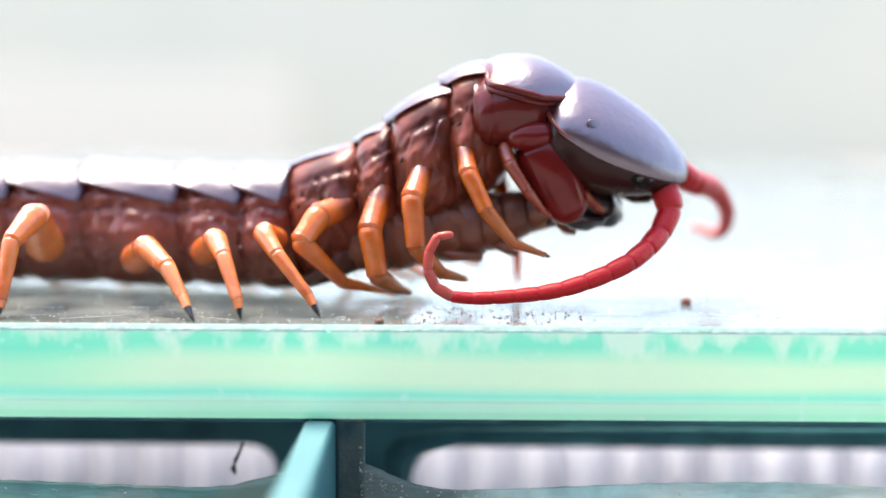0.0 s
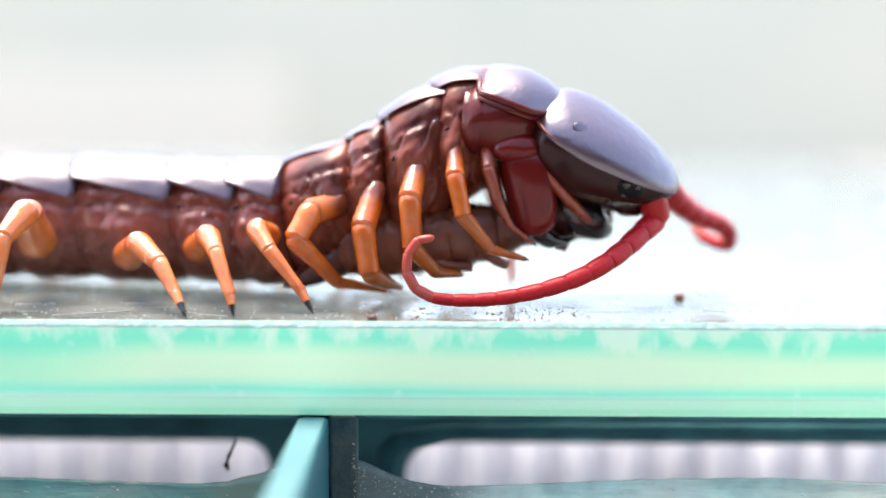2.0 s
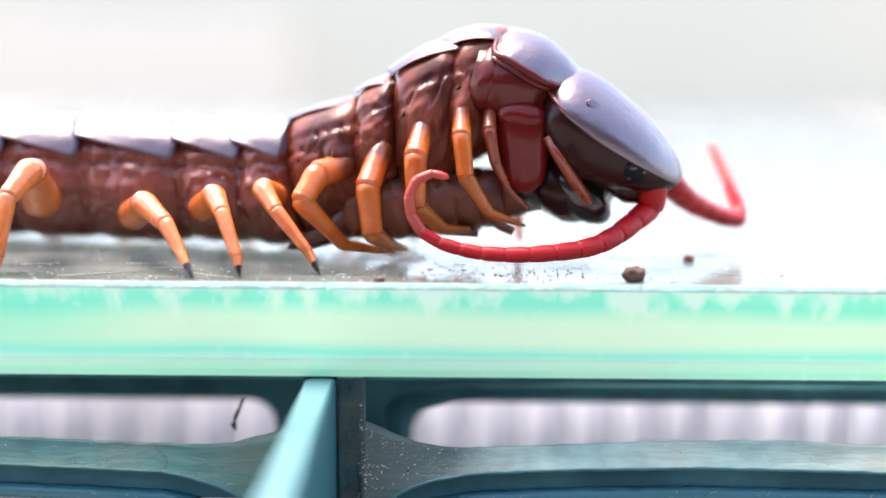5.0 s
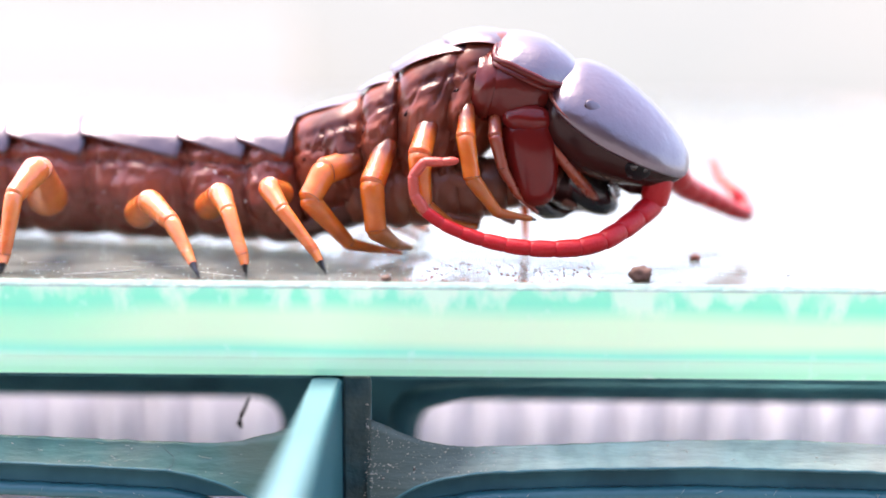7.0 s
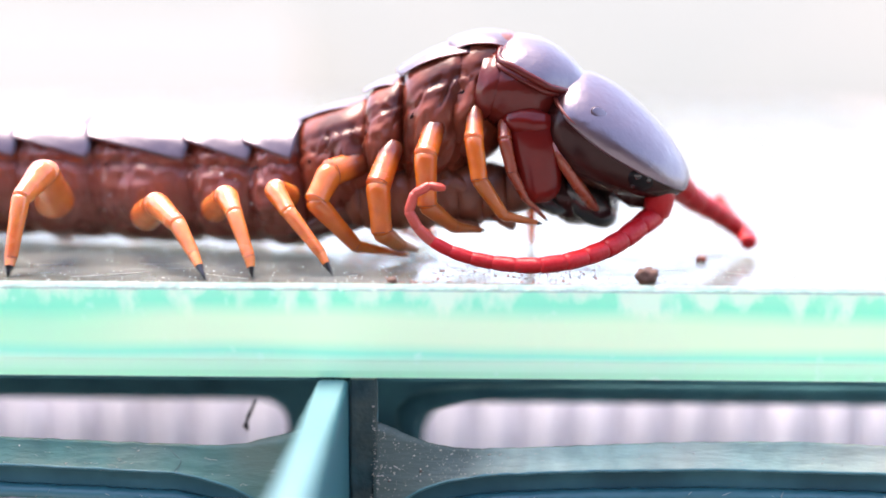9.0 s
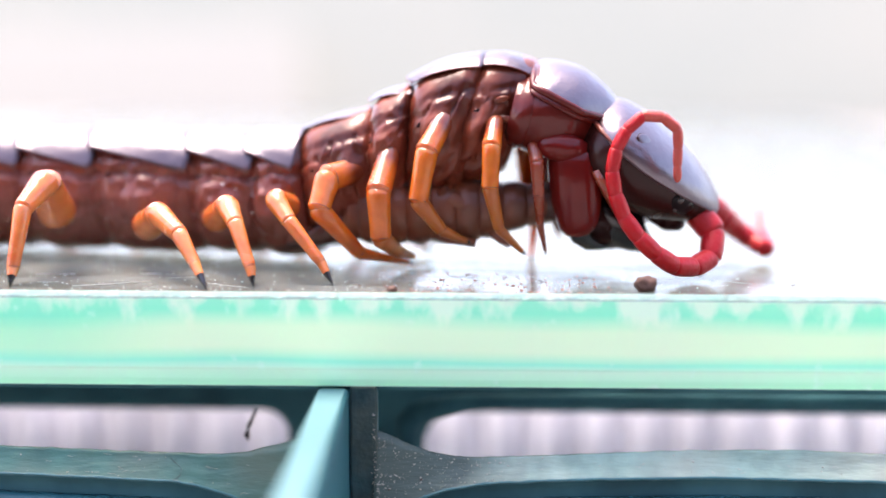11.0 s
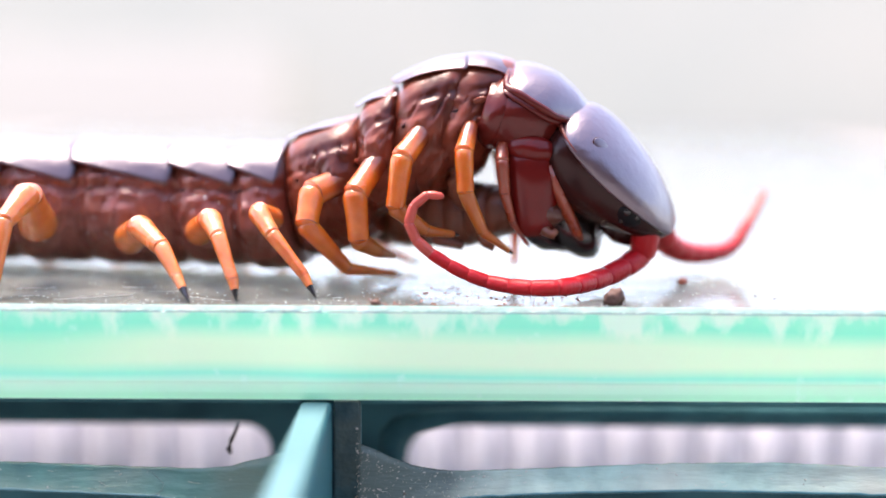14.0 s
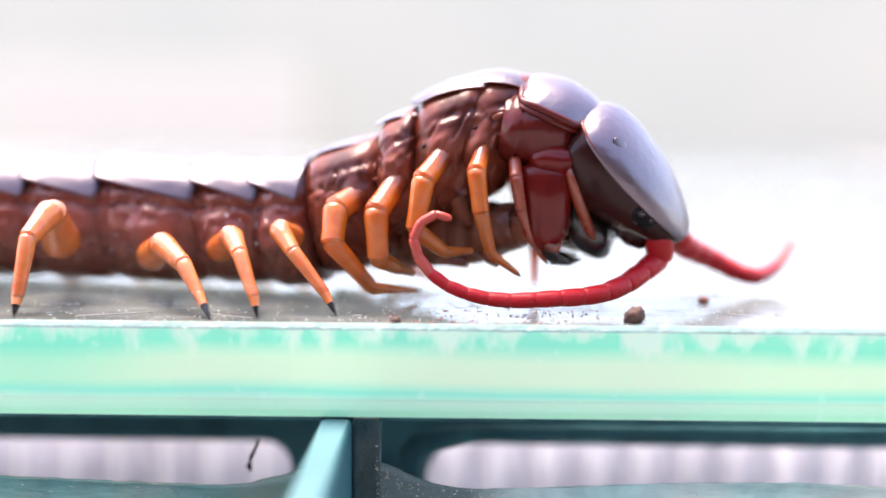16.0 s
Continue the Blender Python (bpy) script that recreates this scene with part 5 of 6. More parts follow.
beat(0.0, head=(13.48, 16.51, -26.99), plate=(3.80, 19.76), joint=(13.00, 20.87), seven=(-4.85, 17.10), six=(-7.65, 15.47), jaw=(9.28, 14.31, -54.20), foot=(11.10, 4.10), prey=(2.28, 5.69, 4.82))
beat(0.5, head=(13.94, 15.49, -33.14), plate=(4.12, 18.81), joint=(13.14, 18.36), seven=(-4.77, 17.07), six=(-7.64, 15.51), jaw=(9.51, 14.10, -69.08), foot=(10.57, 3.47), prey=(2.28, 5.07, 3.54))
beat(1.0, head=(13.70, 14.76, -32.47), plate=(3.87, 18.29), joint=(13.90, 17.88), seven=(-4.64, 17.01), six=(-7.58, 15.46), jaw=(8.45, 12.81, -66.98), foot=(9.58, 2.56), prey=(2.49, 4.66, 2.18))
beat(1.5, head=(13.54, 14.68, -33.41), plate=(3.95, 17.99), joint=(13.39, 18.43), seven=(-4.63, 16.95), six=(-7.58, 15.47), jaw=(8.51, 13.10, -67.86), foot=(9.63, 3.64), prey=(2.40, 4.62, 1.88))
beat(2.0, head=(12.87, 15.82, -29.78), plate=(3.58, 18.62), joint=(12.71, 18.80), seven=(-4.76, 16.96), six=(-7.71, 15.41), jaw=(8.38, 13.17, -68.61), foot=(9.49, 4.50), prey=(2.14, 4.36, 1.63))
beat(2.5, head=(12.40, 14.93, -38.04), plate=(3.44, 18.25), joint=(13.11, 18.25), seven=(-4.67, 16.92), six=(-7.55, 15.44), jaw=(7.84, 12.49, -77.96), foot=(9.05, 3.55), prey=(1.55, 4.06, 0.90))
beat(3.0, head=(13.37, 15.32, -41.39), plate=(3.77, 17.92), joint=(13.22, 18.50), seven=(-4.51, 16.95), six=(-7.54, 15.47), jaw=(7.70, 12.00, -77.14), foot=(8.31, 2.88), prey=(1.67, 3.92, 0.32))
beat(3.3, head=(13.28, 14.60, -33.23), plate=(3.89, 17.74), joint=(12.91, 17.64), seven=(-4.44, 16.96), six=(-7.51, 15.48), jaw=(7.80, 11.92, -77.03), foot=(7.85, 3.05), prey=(1.52, 4.56, 0.72))
beat(3.5, head=(13.43, 14.94, -34.00), plate=(3.97, 17.63), joint=(13.13, 17.74), seven=(-4.39, 16.97), six=(-7.50, 15.49), jaw=(7.87, 11.87, -76.96), foot=(7.54, 3.17), prey=(1.43, 4.98, 1.00))
beat(3.7, head=(12.90, 14.68, -39.19), plate=(4.00, 17.99), joint=(12.63, 17.35), seven=(-4.38, 17.02), six=(-7.48, 15.57), jaw=(7.63, 12.62, -78.25), foot=(7.59, 3.11), prey=(1.70, 4.54, 1.29))
beat(4.0, head=(13.07, 14.06, -34.99), plate=(4.03, 18.53), joint=(14.12, 17.01), seven=(-4.35, 17.10), six=(-7.44, 15.69), jaw=(7.28, 13.73, -80.35), foot=(7.67, 3.03), prey=(2.10, 3.90, 1.73))
beat(6.5, head=(13.15, 14.57, -38.83), plate=(3.96, 18.26), joint=(13.42, 17.33), seven=(-4.59, 17.42), six=(-7.56, 15.82), jaw=(7.48, 12.64, -71.51), foot=(8.43, 3.33), prey=(1.65, 4.38, -0.74))
beat(7.0, head=(12.48, 14.11, -33.68), plate=(3.51, 17.91), joint=(13.17, 17.34), seven=(-4.62, 17.31), six=(-7.59, 15.78), jaw=(7.34, 12.24, -72.07), foot=(8.67, 3.15), prey=(1.61, 4.88, -0.14))
beat(7.5, head=(12.30, 13.72, -35.98), plate=(3.39, 17.98), joint=(13.46, 17.09), seven=(-4.67, 17.24), six=(-7.64, 15.71), jaw=(7.34, 12.80, -75.79), foot=(8.39, 3.35), prey=(1.55, 4.91, -0.42))
beat(8.0, head=(12.01, 13.30, -30.32), plate=(3.42, 17.85), joint=(13.40, 17.39), seven=(-4.57, 17.34), six=(-7.55, 15.74), jaw=(7.31, 12.04, -74.82), foot=(8.20, 3.72), prey=(1.57, 5.13, -0.68))
beat(8.5, head=(12.43, 13.71, -36.91), plate=(3.32, 18.15), joint=(13.61, 16.83), seven=(-4.64, 17.29), six=(-7.64, 15.81), jaw=(6.96, 12.89, -68.89), foot=(7.88, 3.57), prey=(1.33, 4.93, -0.93))
beat(10.8, head=(14.16, 13.36, -34.91), plate=(4.92, 16.60), joint=(13.83, 16.24), seven=(-4.24, 17.25), six=(-7.61, 16.09), jaw=(8.84, 10.68, -75.40), foot=(3.34, 2.61), prey=(0.80, 3.95, -0.40))
beat(11.0, head=(16.64, 12.18, -35.74), plate=(6.46, 16.57), joint=(15.70, 15.55), seven=(-3.59, 17.51), six=(-7.13, 16.04), jaw=(11.13, 10.51, -75.73), foot=(6.00, 2.33), prey=(0.84, 4.02, -0.27))
beat(11.5, head=(16.82, 11.92, -37.06), plate=(6.91, 15.69), joint=(15.96, 14.70), seven=(-3.23, 17.60), six=(-7.00, 16.13), jaw=(11.39, 9.53, -79.16), foot=(5.63, 2.36), prey=(0.69, 4.25, 0.11))
beat(12.0, head=(16.37, 11.27, -51.03), plate=(7.00, 17.34), joint=(16.55, 15.18), seven=(-3.26, 17.95), six=(-6.93, 16.26), jaw=(10.42, 11.26, -83.91), foot=(5.46, 3.37), prey=(0.92, 4.69, 0.44))
beat(12.5, head=(16.22, 11.53, -61.34), plate=(6.59, 17.17), joint=(15.78, 15.15), seven=(-3.31, 18.24), six=(-6.84, 16.54), jaw=(9.92, 11.06, -84.35), foot=(5.45, 2.99), prey=(0.50, 4.86, 1.12))
beat(13.0, head=(16.10, 12.90, -47.44), plate=(6.97, 16.85), joint=(15.68, 15.57), seven=(-3.02, 18.31), six=(-6.63, 16.70), jaw=(9.85, 10.61, -79.43), foot=(5.61, 2.69), prey=(1.05, 4.26, 1.71))
beat(13.5, head=(15.25, 12.19, -51.55), plate=(6.45, 16.99), joint=(15.91, 15.44), seven=(-3.02, 18.44), six=(-6.63, 16.73), jaw=(9.75, 10.70, -81.70), foot=(6.53, 2.92), prey=(0.45, 4.20, 1.11))
beat(14.0, head=(14.26, 13.00, -46.44), plate=(5.56, 17.78), joint=(14.68, 16.22), seven=(-3.43, 18.63), six=(-6.88, 16.78), jaw=(8.57, 11.72, -74.91), foot=(7.01, 2.27), prey=(-1.77, 4.27, 10.95))
beat(14.5, head=(14.53, 14.22, -51.39), plate=(5.48, 18.14), joint=(14.01, 17.19), seven=(-3.49, 18.53), six=(-6.87, 16.76), jaw=(8.33, 12.18, -75.39), foot=(6.46, 1.20), prey=(-3.47, 4.08, 11.82))
beat(15.0, head=(14.59, 14.54, -40.56), plate=(5.39, 17.70), joint=(14.20, 17.36), seven=(-3.44, 18.46), six=(-6.88, 16.76), jaw=(8.66, 12.08, -77.02), foot=(6.26, 2.65), prey=(-3.10, 4.10, 11.18))
beat(15.5, head=(14.08, 13.76, -51.58), plate=(5.21, 17.80), joint=(13.97, 16.69), seven=(-3.49, 18.35), six=(-6.88, 16.64), jaw=(8.33, 11.66, -77.62), foot=(6.16, 2.46), prey=(-3.39, 4.04, 12.00))
beat(16.0, head=(14.15, 14.64, -50.89), plate=(5.12, 18.09), joint=(14.05, 17.64), seven=(-3.58, 18.41), six=(-6.97, 16.70), jaw=(8.01, 12.07, -77.62), foot=(5.33, 2.86), prey=(-3.31, 4.19, 13.30))
feelers(0.0, [(21.0, 10.5, 10.7), (20.5, 9.5, 7.6), (17.1, 6.3, 4.6), (11.4, 4.5, 2.4), (5.9, 4.5, 1.5), (0.9, 4.5, 1.5), (-1.1, 4.5, 3.5), (-0.6, 4.5, 6.5), (2.4, 4.5, 7.1)],
        [(24.0, 15.5, 11.1), (27.0, 19.1, 10.2), (29.5, 23.2, 7.5), (29.7, 26.5, 5.0), (28.3, 29.6, 5.0), (26.8, 33.2, 6.1)])
feelers(0.5, [(21.3, 10.5, 7.8), (19.9, 9.8, 5.8), (15.3, 6.1, 3.2), (10.1, 4.5, 1.8), (4.1, 4.5, 1.6), (-0.4, 4.5, 2.5), (-2.1, 4.5, 5.3), (-1.1, 4.5, 7.5), (1.6, 4.5, 7.5)],
        [(23.8, 15.5, 7.1), (26.4, 17.6, 5.8), (28.5, 20.2, 2.9), (27.6, 18.3, 1.2), (25.8, 18.2, 1.2), (24.9, 24.5, 1.8), (24.5, 27.4, 3.3)])
feelers(1.0, [(21.3, 10.5, 7.3), (19.9, 9.9, 5.5), (15.8, 6.7, 3.3), (11.0, 4.5, 2.3), (5.0, 4.5, 1.5), (0.1, 4.5, 2.0), (-2.0, 4.5, 4.5), (-1.4, 4.5, 7.3), (1.5, 4.5, 7.3)],
        [(24.4, 15.5, 6.3), (27.2, 18.4, 4.8), (29.5, 21.1, 2.8), (29.0, 20.6, 1.4), (26.9, 20.6, 1.4), (26.0, 26.0, 1.9), (25.7, 30.4, 3.2)])
feelers(1.5, [(20.8, 10.5, 7.6), (19.4, 9.7, 5.3), (14.8, 6.1, 2.9), (9.6, 4.5, 1.9), (4.1, 4.5, 1.3), (-0.8, 4.5, 2.1), (-2.7, 4.5, 4.8), (-2.1, 4.5, 7.6), (0.9, 4.5, 7.6)],
        [(24.0, 15.5, 6.8), (26.8, 16.9, 5.3), (28.9, 18.1, 3.5), (29.3, 18.7, 1.4), (27.2, 16.8, 1.1), (26.5, 21.5, 2.7), (27.2, 23.9, 7.5)])
feelers(2.0, [(20.6, 10.5, 9.2), (19.8, 9.9, 7.2), (15.7, 6.4, 4.2), (11.0, 4.5, 2.2), (5.0, 4.5, 0.9), (-0.5, 4.5, 1.1), (-2.5, 4.5, 3.4), (-1.7, 4.5, 5.9), (0.8, 4.5, 6.4)],
        [(23.5, 15.5, 8.6), (26.2, 17.6, 7.0), (28.9, 19.5, 6.0), (30.2, 21.0, 4.1), (28.8, 22.3, 4.0), (27.2, 24.3, 5.5), (27.0, 28.8, 11.2)])
feelers(2.5, [(18.8, 10.5, 6.9), (17.1, 9.7, 4.9), (13.1, 6.5, 3.0), (7.4, 4.5, 2.3), (2.0, 4.5, 2.5), (-2.5, 4.5, 3.5), (-4.4, 4.5, 6.0), (-3.5, 4.5, 8.7), (-1.0, 4.5, 9.0)],
        [(22.4, 15.5, 5.6), (25.1, 17.7, 4.0), (27.6, 19.8, 2.0), (29.0, 20.7, 1.6), (28.9, 23.3, 4.5), (29.5, 26.6, 8.4), (30.6, 28.7, 11.0)])
feelers(3.0, [(19.2, 10.5, 6.7), (17.8, 9.9, 4.9), (12.7, 6.0, 2.8), (7.1, 4.5, 2.3), (1.1, 4.5, 2.0), (-2.9, 4.5, 3.2), (-4.4, 4.5, 6.2), (-3.4, 4.5, 8.2), (-1.2, 4.5, 8.2)],
        [(22.5, 15.5, 5.7), (25.8, 17.7, 3.4), (29.2, 19.7, 1.5), (30.7, 16.8, 1.1), (31.9, 22.6, 2.6), (31.1, 24.6, 5.6)])
feelers(3.3, [(20.3, 10.5, 6.8), (18.6, 9.7, 4.7), (14.0, 6.0, 2.4), (9.4, 4.5, 1.1), (3.3, -0.5, 0.9), (-1.5, 0.7, 0.9), (-3.2, 4.5, 3.0), (-2.6, 4.5, 5.3), (-0.4, 4.5, 5.8)],
        [(23.1, 15.5, 5.4), (26.8, 18.3, 3.4), (30.3, 20.8, 1.7), (32.2, 19.2, 1.3), (32.8, 24.8, 3.3), (32.4, 27.1, 6.0)])
feelers(3.5, [(20.6, 10.5, 7.8), (18.4, 9.3, 5.3), (13.8, 5.6, 2.9), (8.7, 4.5, 2.3), (3.3, 4.5, 1.7), (-1.2, 4.5, 2.7), (-3.1, 4.5, 5.7), (-2.0, 4.5, 7.9), (0.2, 4.5, 7.8)],
        [(23.5, 15.5, 7.0), (26.8, 16.6, 5.6), (30.5, 17.9, 3.4), (34.2, 19.0, 2.4), (36.7, 19.8, 3.5), (36.7, 20.9, 6.8), (36.2, 21.9, 9.9)])
feelers(3.7, [(19.0, 10.5, 6.6), (17.0, 9.2, 4.4), (13.0, 5.4, 2.1), (7.4, 4.5, 1.2), (0.9, 1.4, 0.9), (-3.0, 2.7, 0.9), (-4.5, 4.5, 1.8), (-5.5, 4.5, 3.6)],
        [(22.6, 15.5, 5.3), (25.8, 16.0, 2.4), (29.2, 13.6, 0.6), (31.6, 5.8, 0.6), (34.3, 0.2, 0.6), (36.9, -1.3, 0.6), (39.1, -2.3, 0.6)])
feelers(4.0, [(19.5, 10.5, 6.4), (18.4, 9.8, 4.4), (13.9, 6.1, 1.8), (8.6, 3.8, 0.9), (3.2, 3.6, 0.9), (-1.2, 4.5, 2.2), (-2.7, 4.5, 5.0), (-1.5, 4.5, 7.5), (1.0, 4.5, 7.0)],
        [(23.2, 15.5, 5.1), (26.5, 17.6, 3.4), (30.1, 19.7, 3.0), (30.1, 21.5, 5.6), (29.7, 23.8, 8.9), (29.2, 26.1, 12.3), (29.1, 27.3, 14.0)])
feelers(6.5, [(19.7, 10.5, 6.7), (18.3, 9.8, 4.7), (14.4, 6.7, 2.8), (9.1, 4.5, 2.9), (3.2, 4.5, 3.1), (-1.2, 4.5, 4.3), (-3.4, 4.5, 7.0), (-2.7, 4.5, 9.6), (0.2, 4.5, 10.2)],
        [(22.2, 15.5, 6.4), (25.4, 18.4, 4.2), (29.2, 20.6, 1.6), (28.1, 24.9, 3.6), (26.0, 28.4, 6.2), (25.8, 30.0, 7.9)])
feelers(7.0, [(19.4, 10.5, 7.1), (17.8, 9.4, 4.6), (13.2, 5.7, 2.3), (8.2, 4.5, 1.9), (3.2, 4.5, 2.6), (-1.0, 4.5, 4.3), (-3.0, 4.5, 6.6), (-2.7, 4.5, 9.0), (0.2, 4.5, 9.5)],
        [(22.2, 15.5, 6.5), (25.3, 18.0, 4.9), (30.3, 21.6, 2.7), (29.5, 23.8, 4.8), (28.2, 25.9, 6.2), (27.5, 29.3, 10.1)])
feelers(7.5, [(19.0, 10.5, 6.1), (17.7, 9.8, 4.1), (13.2, 6.2, 2.3), (8.0, 4.5, 2.0), (2.6, 4.5, 2.5), (-1.4, 4.5, 4.2), (-3.6, 4.5, 6.4), (-3.1, 4.5, 8.8), (0.1, 4.5, 9.4)],
        [(22.1, 15.5, 5.5), (25.1, 17.5, 3.8), (27.6, 19.6, 1.3), (27.2, 16.9, 0.6), (26.3, 20.0, 1.2), (25.2, 23.5, 2.4), (25.3, 25.8, 5.7)])
feelers(8.0, [(19.5, 10.5, 6.3), (18.1, 9.6, 4.1), (14.1, 6.3, 2.0), (9.0, 4.5, 1.0), (3.5, 4.5, 1.2), (-0.9, 4.5, 2.7), (-2.9, 4.5, 5.1), (-2.2, 4.5, 7.6), (0.3, 4.5, 7.9)],
        [(22.5, 15.5, 6.0), (25.6, 17.7, 4.3), (28.4, 20.0, 2.1), (28.2, 18.1, 1.2), (27.3, 22.2, 1.8), (25.3, 24.6, 2.9), (25.7, 26.9, 5.9)])
feelers(8.5, [(18.9, 10.5, 6.4), (17.5, 9.7, 4.2), (13.3, 6.2, 1.9), (8.0, 2.9, 0.9), (2.7, 4.0, 0.9), (-1.7, 4.5, 2.3), (-4.1, 4.5, 5.0), (-3.2, 4.5, 7.2), (-0.5, 4.5, 7.2)],
        [(22.1, 15.5, 5.6), (25.1, 16.9, 3.8), (28.3, 18.2, 1.4), (27.9, 15.6, 0.9), (27.0, 20.1, 2.4), (25.4, 21.4, 4.6), (25.9, 22.8, 7.8)])
feelers(10.8, [(21.1, 10.5, 6.2), (19.4, 9.5, 3.7), (15.4, 6.3, 1.8), (9.7, 4.5, 1.1), (4.2, 4.5, 1.3), (-0.2, 4.5, 2.8), (-2.5, 4.5, 5.2), (-1.5, 4.5, 7.7), (1.2, 4.5, 7.5)],
        [(23.7, 15.5, 5.1), (26.9, 17.4, 3.7), (32.2, 20.0, 1.7), (35.4, 21.0, 1.9), (37.0, 24.1, 4.1), (38.4, 26.3, 7.4)])
feelers(11.0, [(22.9, 10.5, 5.5), (23.6, 9.0, 2.3), (20.7, 6.3, 0.9), (17.1, 4.5, 2.9), (14.5, 4.5, 6.2), (13.6, 4.5, 10.1), (14.8, 4.5, 13.3), (16.7, 4.5, 14.5), (18.9, 4.5, 13.5), (19.2, 4.5, 10.6)],
        [(25.5, 15.5, 4.6), (28.4, 18.8, 2.5), (30.6, 17.1, 1.1), (32.2, 25.5, 2.2), (32.9, 29.7, 5.3)])
feelers(11.5, [(23.7, 10.5, 5.0), (23.6, 9.8, 2.7), (20.7, 7.6, 1.3), (16.1, 4.8, 1.2), (11.1, 4.5, 2.5), (6.6, 4.5, 4.7), (4.1, 4.5, 7.6), (4.8, 4.5, 10.6), (7.0, 4.5, 10.8), (8.3, 4.5, 9.4)],
        [(26.5, 15.5, 4.1), (29.1, 17.1, 2.8), (33.7, 19.7, 3.4), (35.4, 20.9, 4.6), (35.6, 23.1, 7.8), (35.2, 25.3, 11.2), (35.2, 26.9, 13.7)])
feelers(12.0, [(20.7, 9.5, 2.8), (20.2, 8.2, 1.3), (16.9, 5.4, 1.0), (14.0, 4.6, 1.5), (10.4, 4.5, 3.7), (7.4, 4.5, 6.9), (6.1, 4.5, 10.8), (6.8, 4.5, 13.5), (9.0, 4.5, 13.7), (10.5, 4.5, 11.3)],
        [(22.8, 15.5, 2.1), (25.4, 16.4, 1.7), (27.8, 17.3, 3.3), (28.2, 18.1, 5.7), (28.0, 19.6, 10.0), (28.0, 21.1, 14.5), (28.2, 22.5, 18.6)])
feelers(12.5, [(19.3, 10.5, 2.6), (19.4, 9.0, 1.2), (16.2, 6.2, 1.2), (12.8, 5.0, 2.4), (8.7, 4.5, 6.9), (5.4, 4.5, 11.3), (4.9, 4.5, 14.5), (6.3, 4.5, 15.5), (8.0, 4.5, 15.2), (9.3, 4.5, 13.1)],
        [(21.8, 15.5, 1.1), (24.7, 16.7, 1.4), (28.3, 18.1, 2.1), (32.0, 19.7, 4.2), (34.6, 21.0, 6.4), (36.5, 22.3, 9.1), (37.8, 23.4, 11.6)])
feelers(13.0, [(21.1, 10.5, 4.3), (20.3, 10.0, 2.7), (16.2, 7.3, 3.1), (11.3, 4.5, 5.3), (6.8, 4.5, 8.4), (3.6, 4.5, 11.4), (2.8, 4.5, 13.8), (4.3, 4.5, 15.0), (6.2, 4.5, 14.8), (7.7, 4.5, 13.6)],
        [(23.5, 15.5, 3.3), (26.9, 18.2, 2.2), (31.1, 21.3, 1.9), (35.4, 24.6, 2.7), (37.1, 26.7, 4.6), (37.8, 29.0, 7.1)])
feelers(13.5, [(19.5, 10.5, 3.5), (19.0, 10.0, 1.8), (15.5, 7.7, 1.3), (11.6, 4.9, 3.0), (7.0, 4.5, 5.3), (3.0, 4.5, 8.0), (0.9, 4.5, 10.9), (1.7, 4.5, 13.1), (3.9, 4.5, 13.4), (5.7, 4.5, 11.5)],
        [(22.2, 15.5, 1.7), (25.7, 16.3, 1.1), (30.0, 18.0, 1.4), (32.6, 20.7, 3.1), (34.3, 23.2, 7.5), (35.6, 25.1, 11.1)])
feelers(14.0, [(19.4, 10.5, 4.6), (18.5, 9.9, 2.6), (15.1, 7.4, 1.1), (10.0, 2.6, 0.9), (4.7, 4.5, 1.0), (0.2, 4.5, 3.0), (-2.4, 4.5, 5.5), (-2.0, 4.5, 8.0), (-0.3, 4.5, 8.7), (2.1, 4.5, 8.0)],
        [(22.2, 15.5, 3.1), (25.6, 18.1, 1.7), (29.7, 21.0, 1.8), (32.0, 23.3, 3.9), (34.4, 26.3, 6.9), (36.5, 28.6, 9.1)])
feelers(14.5, [(19.3, 10.5, 5.6), (17.7, 9.6, 3.4), (13.7, 6.5, 1.3), (8.2, 1.1, 0.9), (2.9, 2.2, 0.9), (-1.0, 4.5, 2.0), (-3.4, 4.5, 4.5), (-3.2, 4.5, 6.9), (-1.5, 4.5, 7.7), (0.7, 4.5, 6.7)],
        [(21.6, 15.5, 4.2), (25.2, 17.7, 2.3), (29.3, 18.2, 1.4), (33.8, 22.7, 2.8), (36.6, 24.6, 4.9), (38.4, 25.9, 6.3)])
feelers(15.0, [(20.9, 10.5, 6.6), (19.3, 9.5, 4.1), (15.2, 6.5, 2.7), (10.5, 4.5, 3.0), (5.5, 4.5, 4.4), (1.1, 4.5, 5.9), (-1.2, 4.5, 7.8), (-1.0, 4.5, 10.8), (0.7, 4.5, 12.0), (2.7, 4.5, 11.3)],
        [(23.1, 15.5, 5.5), (26.1, 16.5, 3.5), (30.5, 16.3, 1.6), (34.9, 12.4, 0.6), (39.5, 7.9, 0.6), (41.6, 6.6, 0.6)])
feelers(15.5, [(18.8, 10.5, 4.8), (17.4, 9.7, 2.6), (14.0, 7.2, 1.1), (9.7, 4.7, 1.0), (4.7, 4.5, 2.2), (0.2, 4.5, 3.9), (-3.0, 4.5, 6.2), (-3.0, 4.5, 9.1), (-0.8, 4.5, 10.6), (1.7, 4.5, 10.2)],
        [(21.4, 15.5, 3.4), (24.8, 17.1, 1.5), (29.0, 15.9, 0.6), (32.4, 18.6, 1.3), (34.1, 22.2, 4.4), (35.3, 23.8, 7.7)])
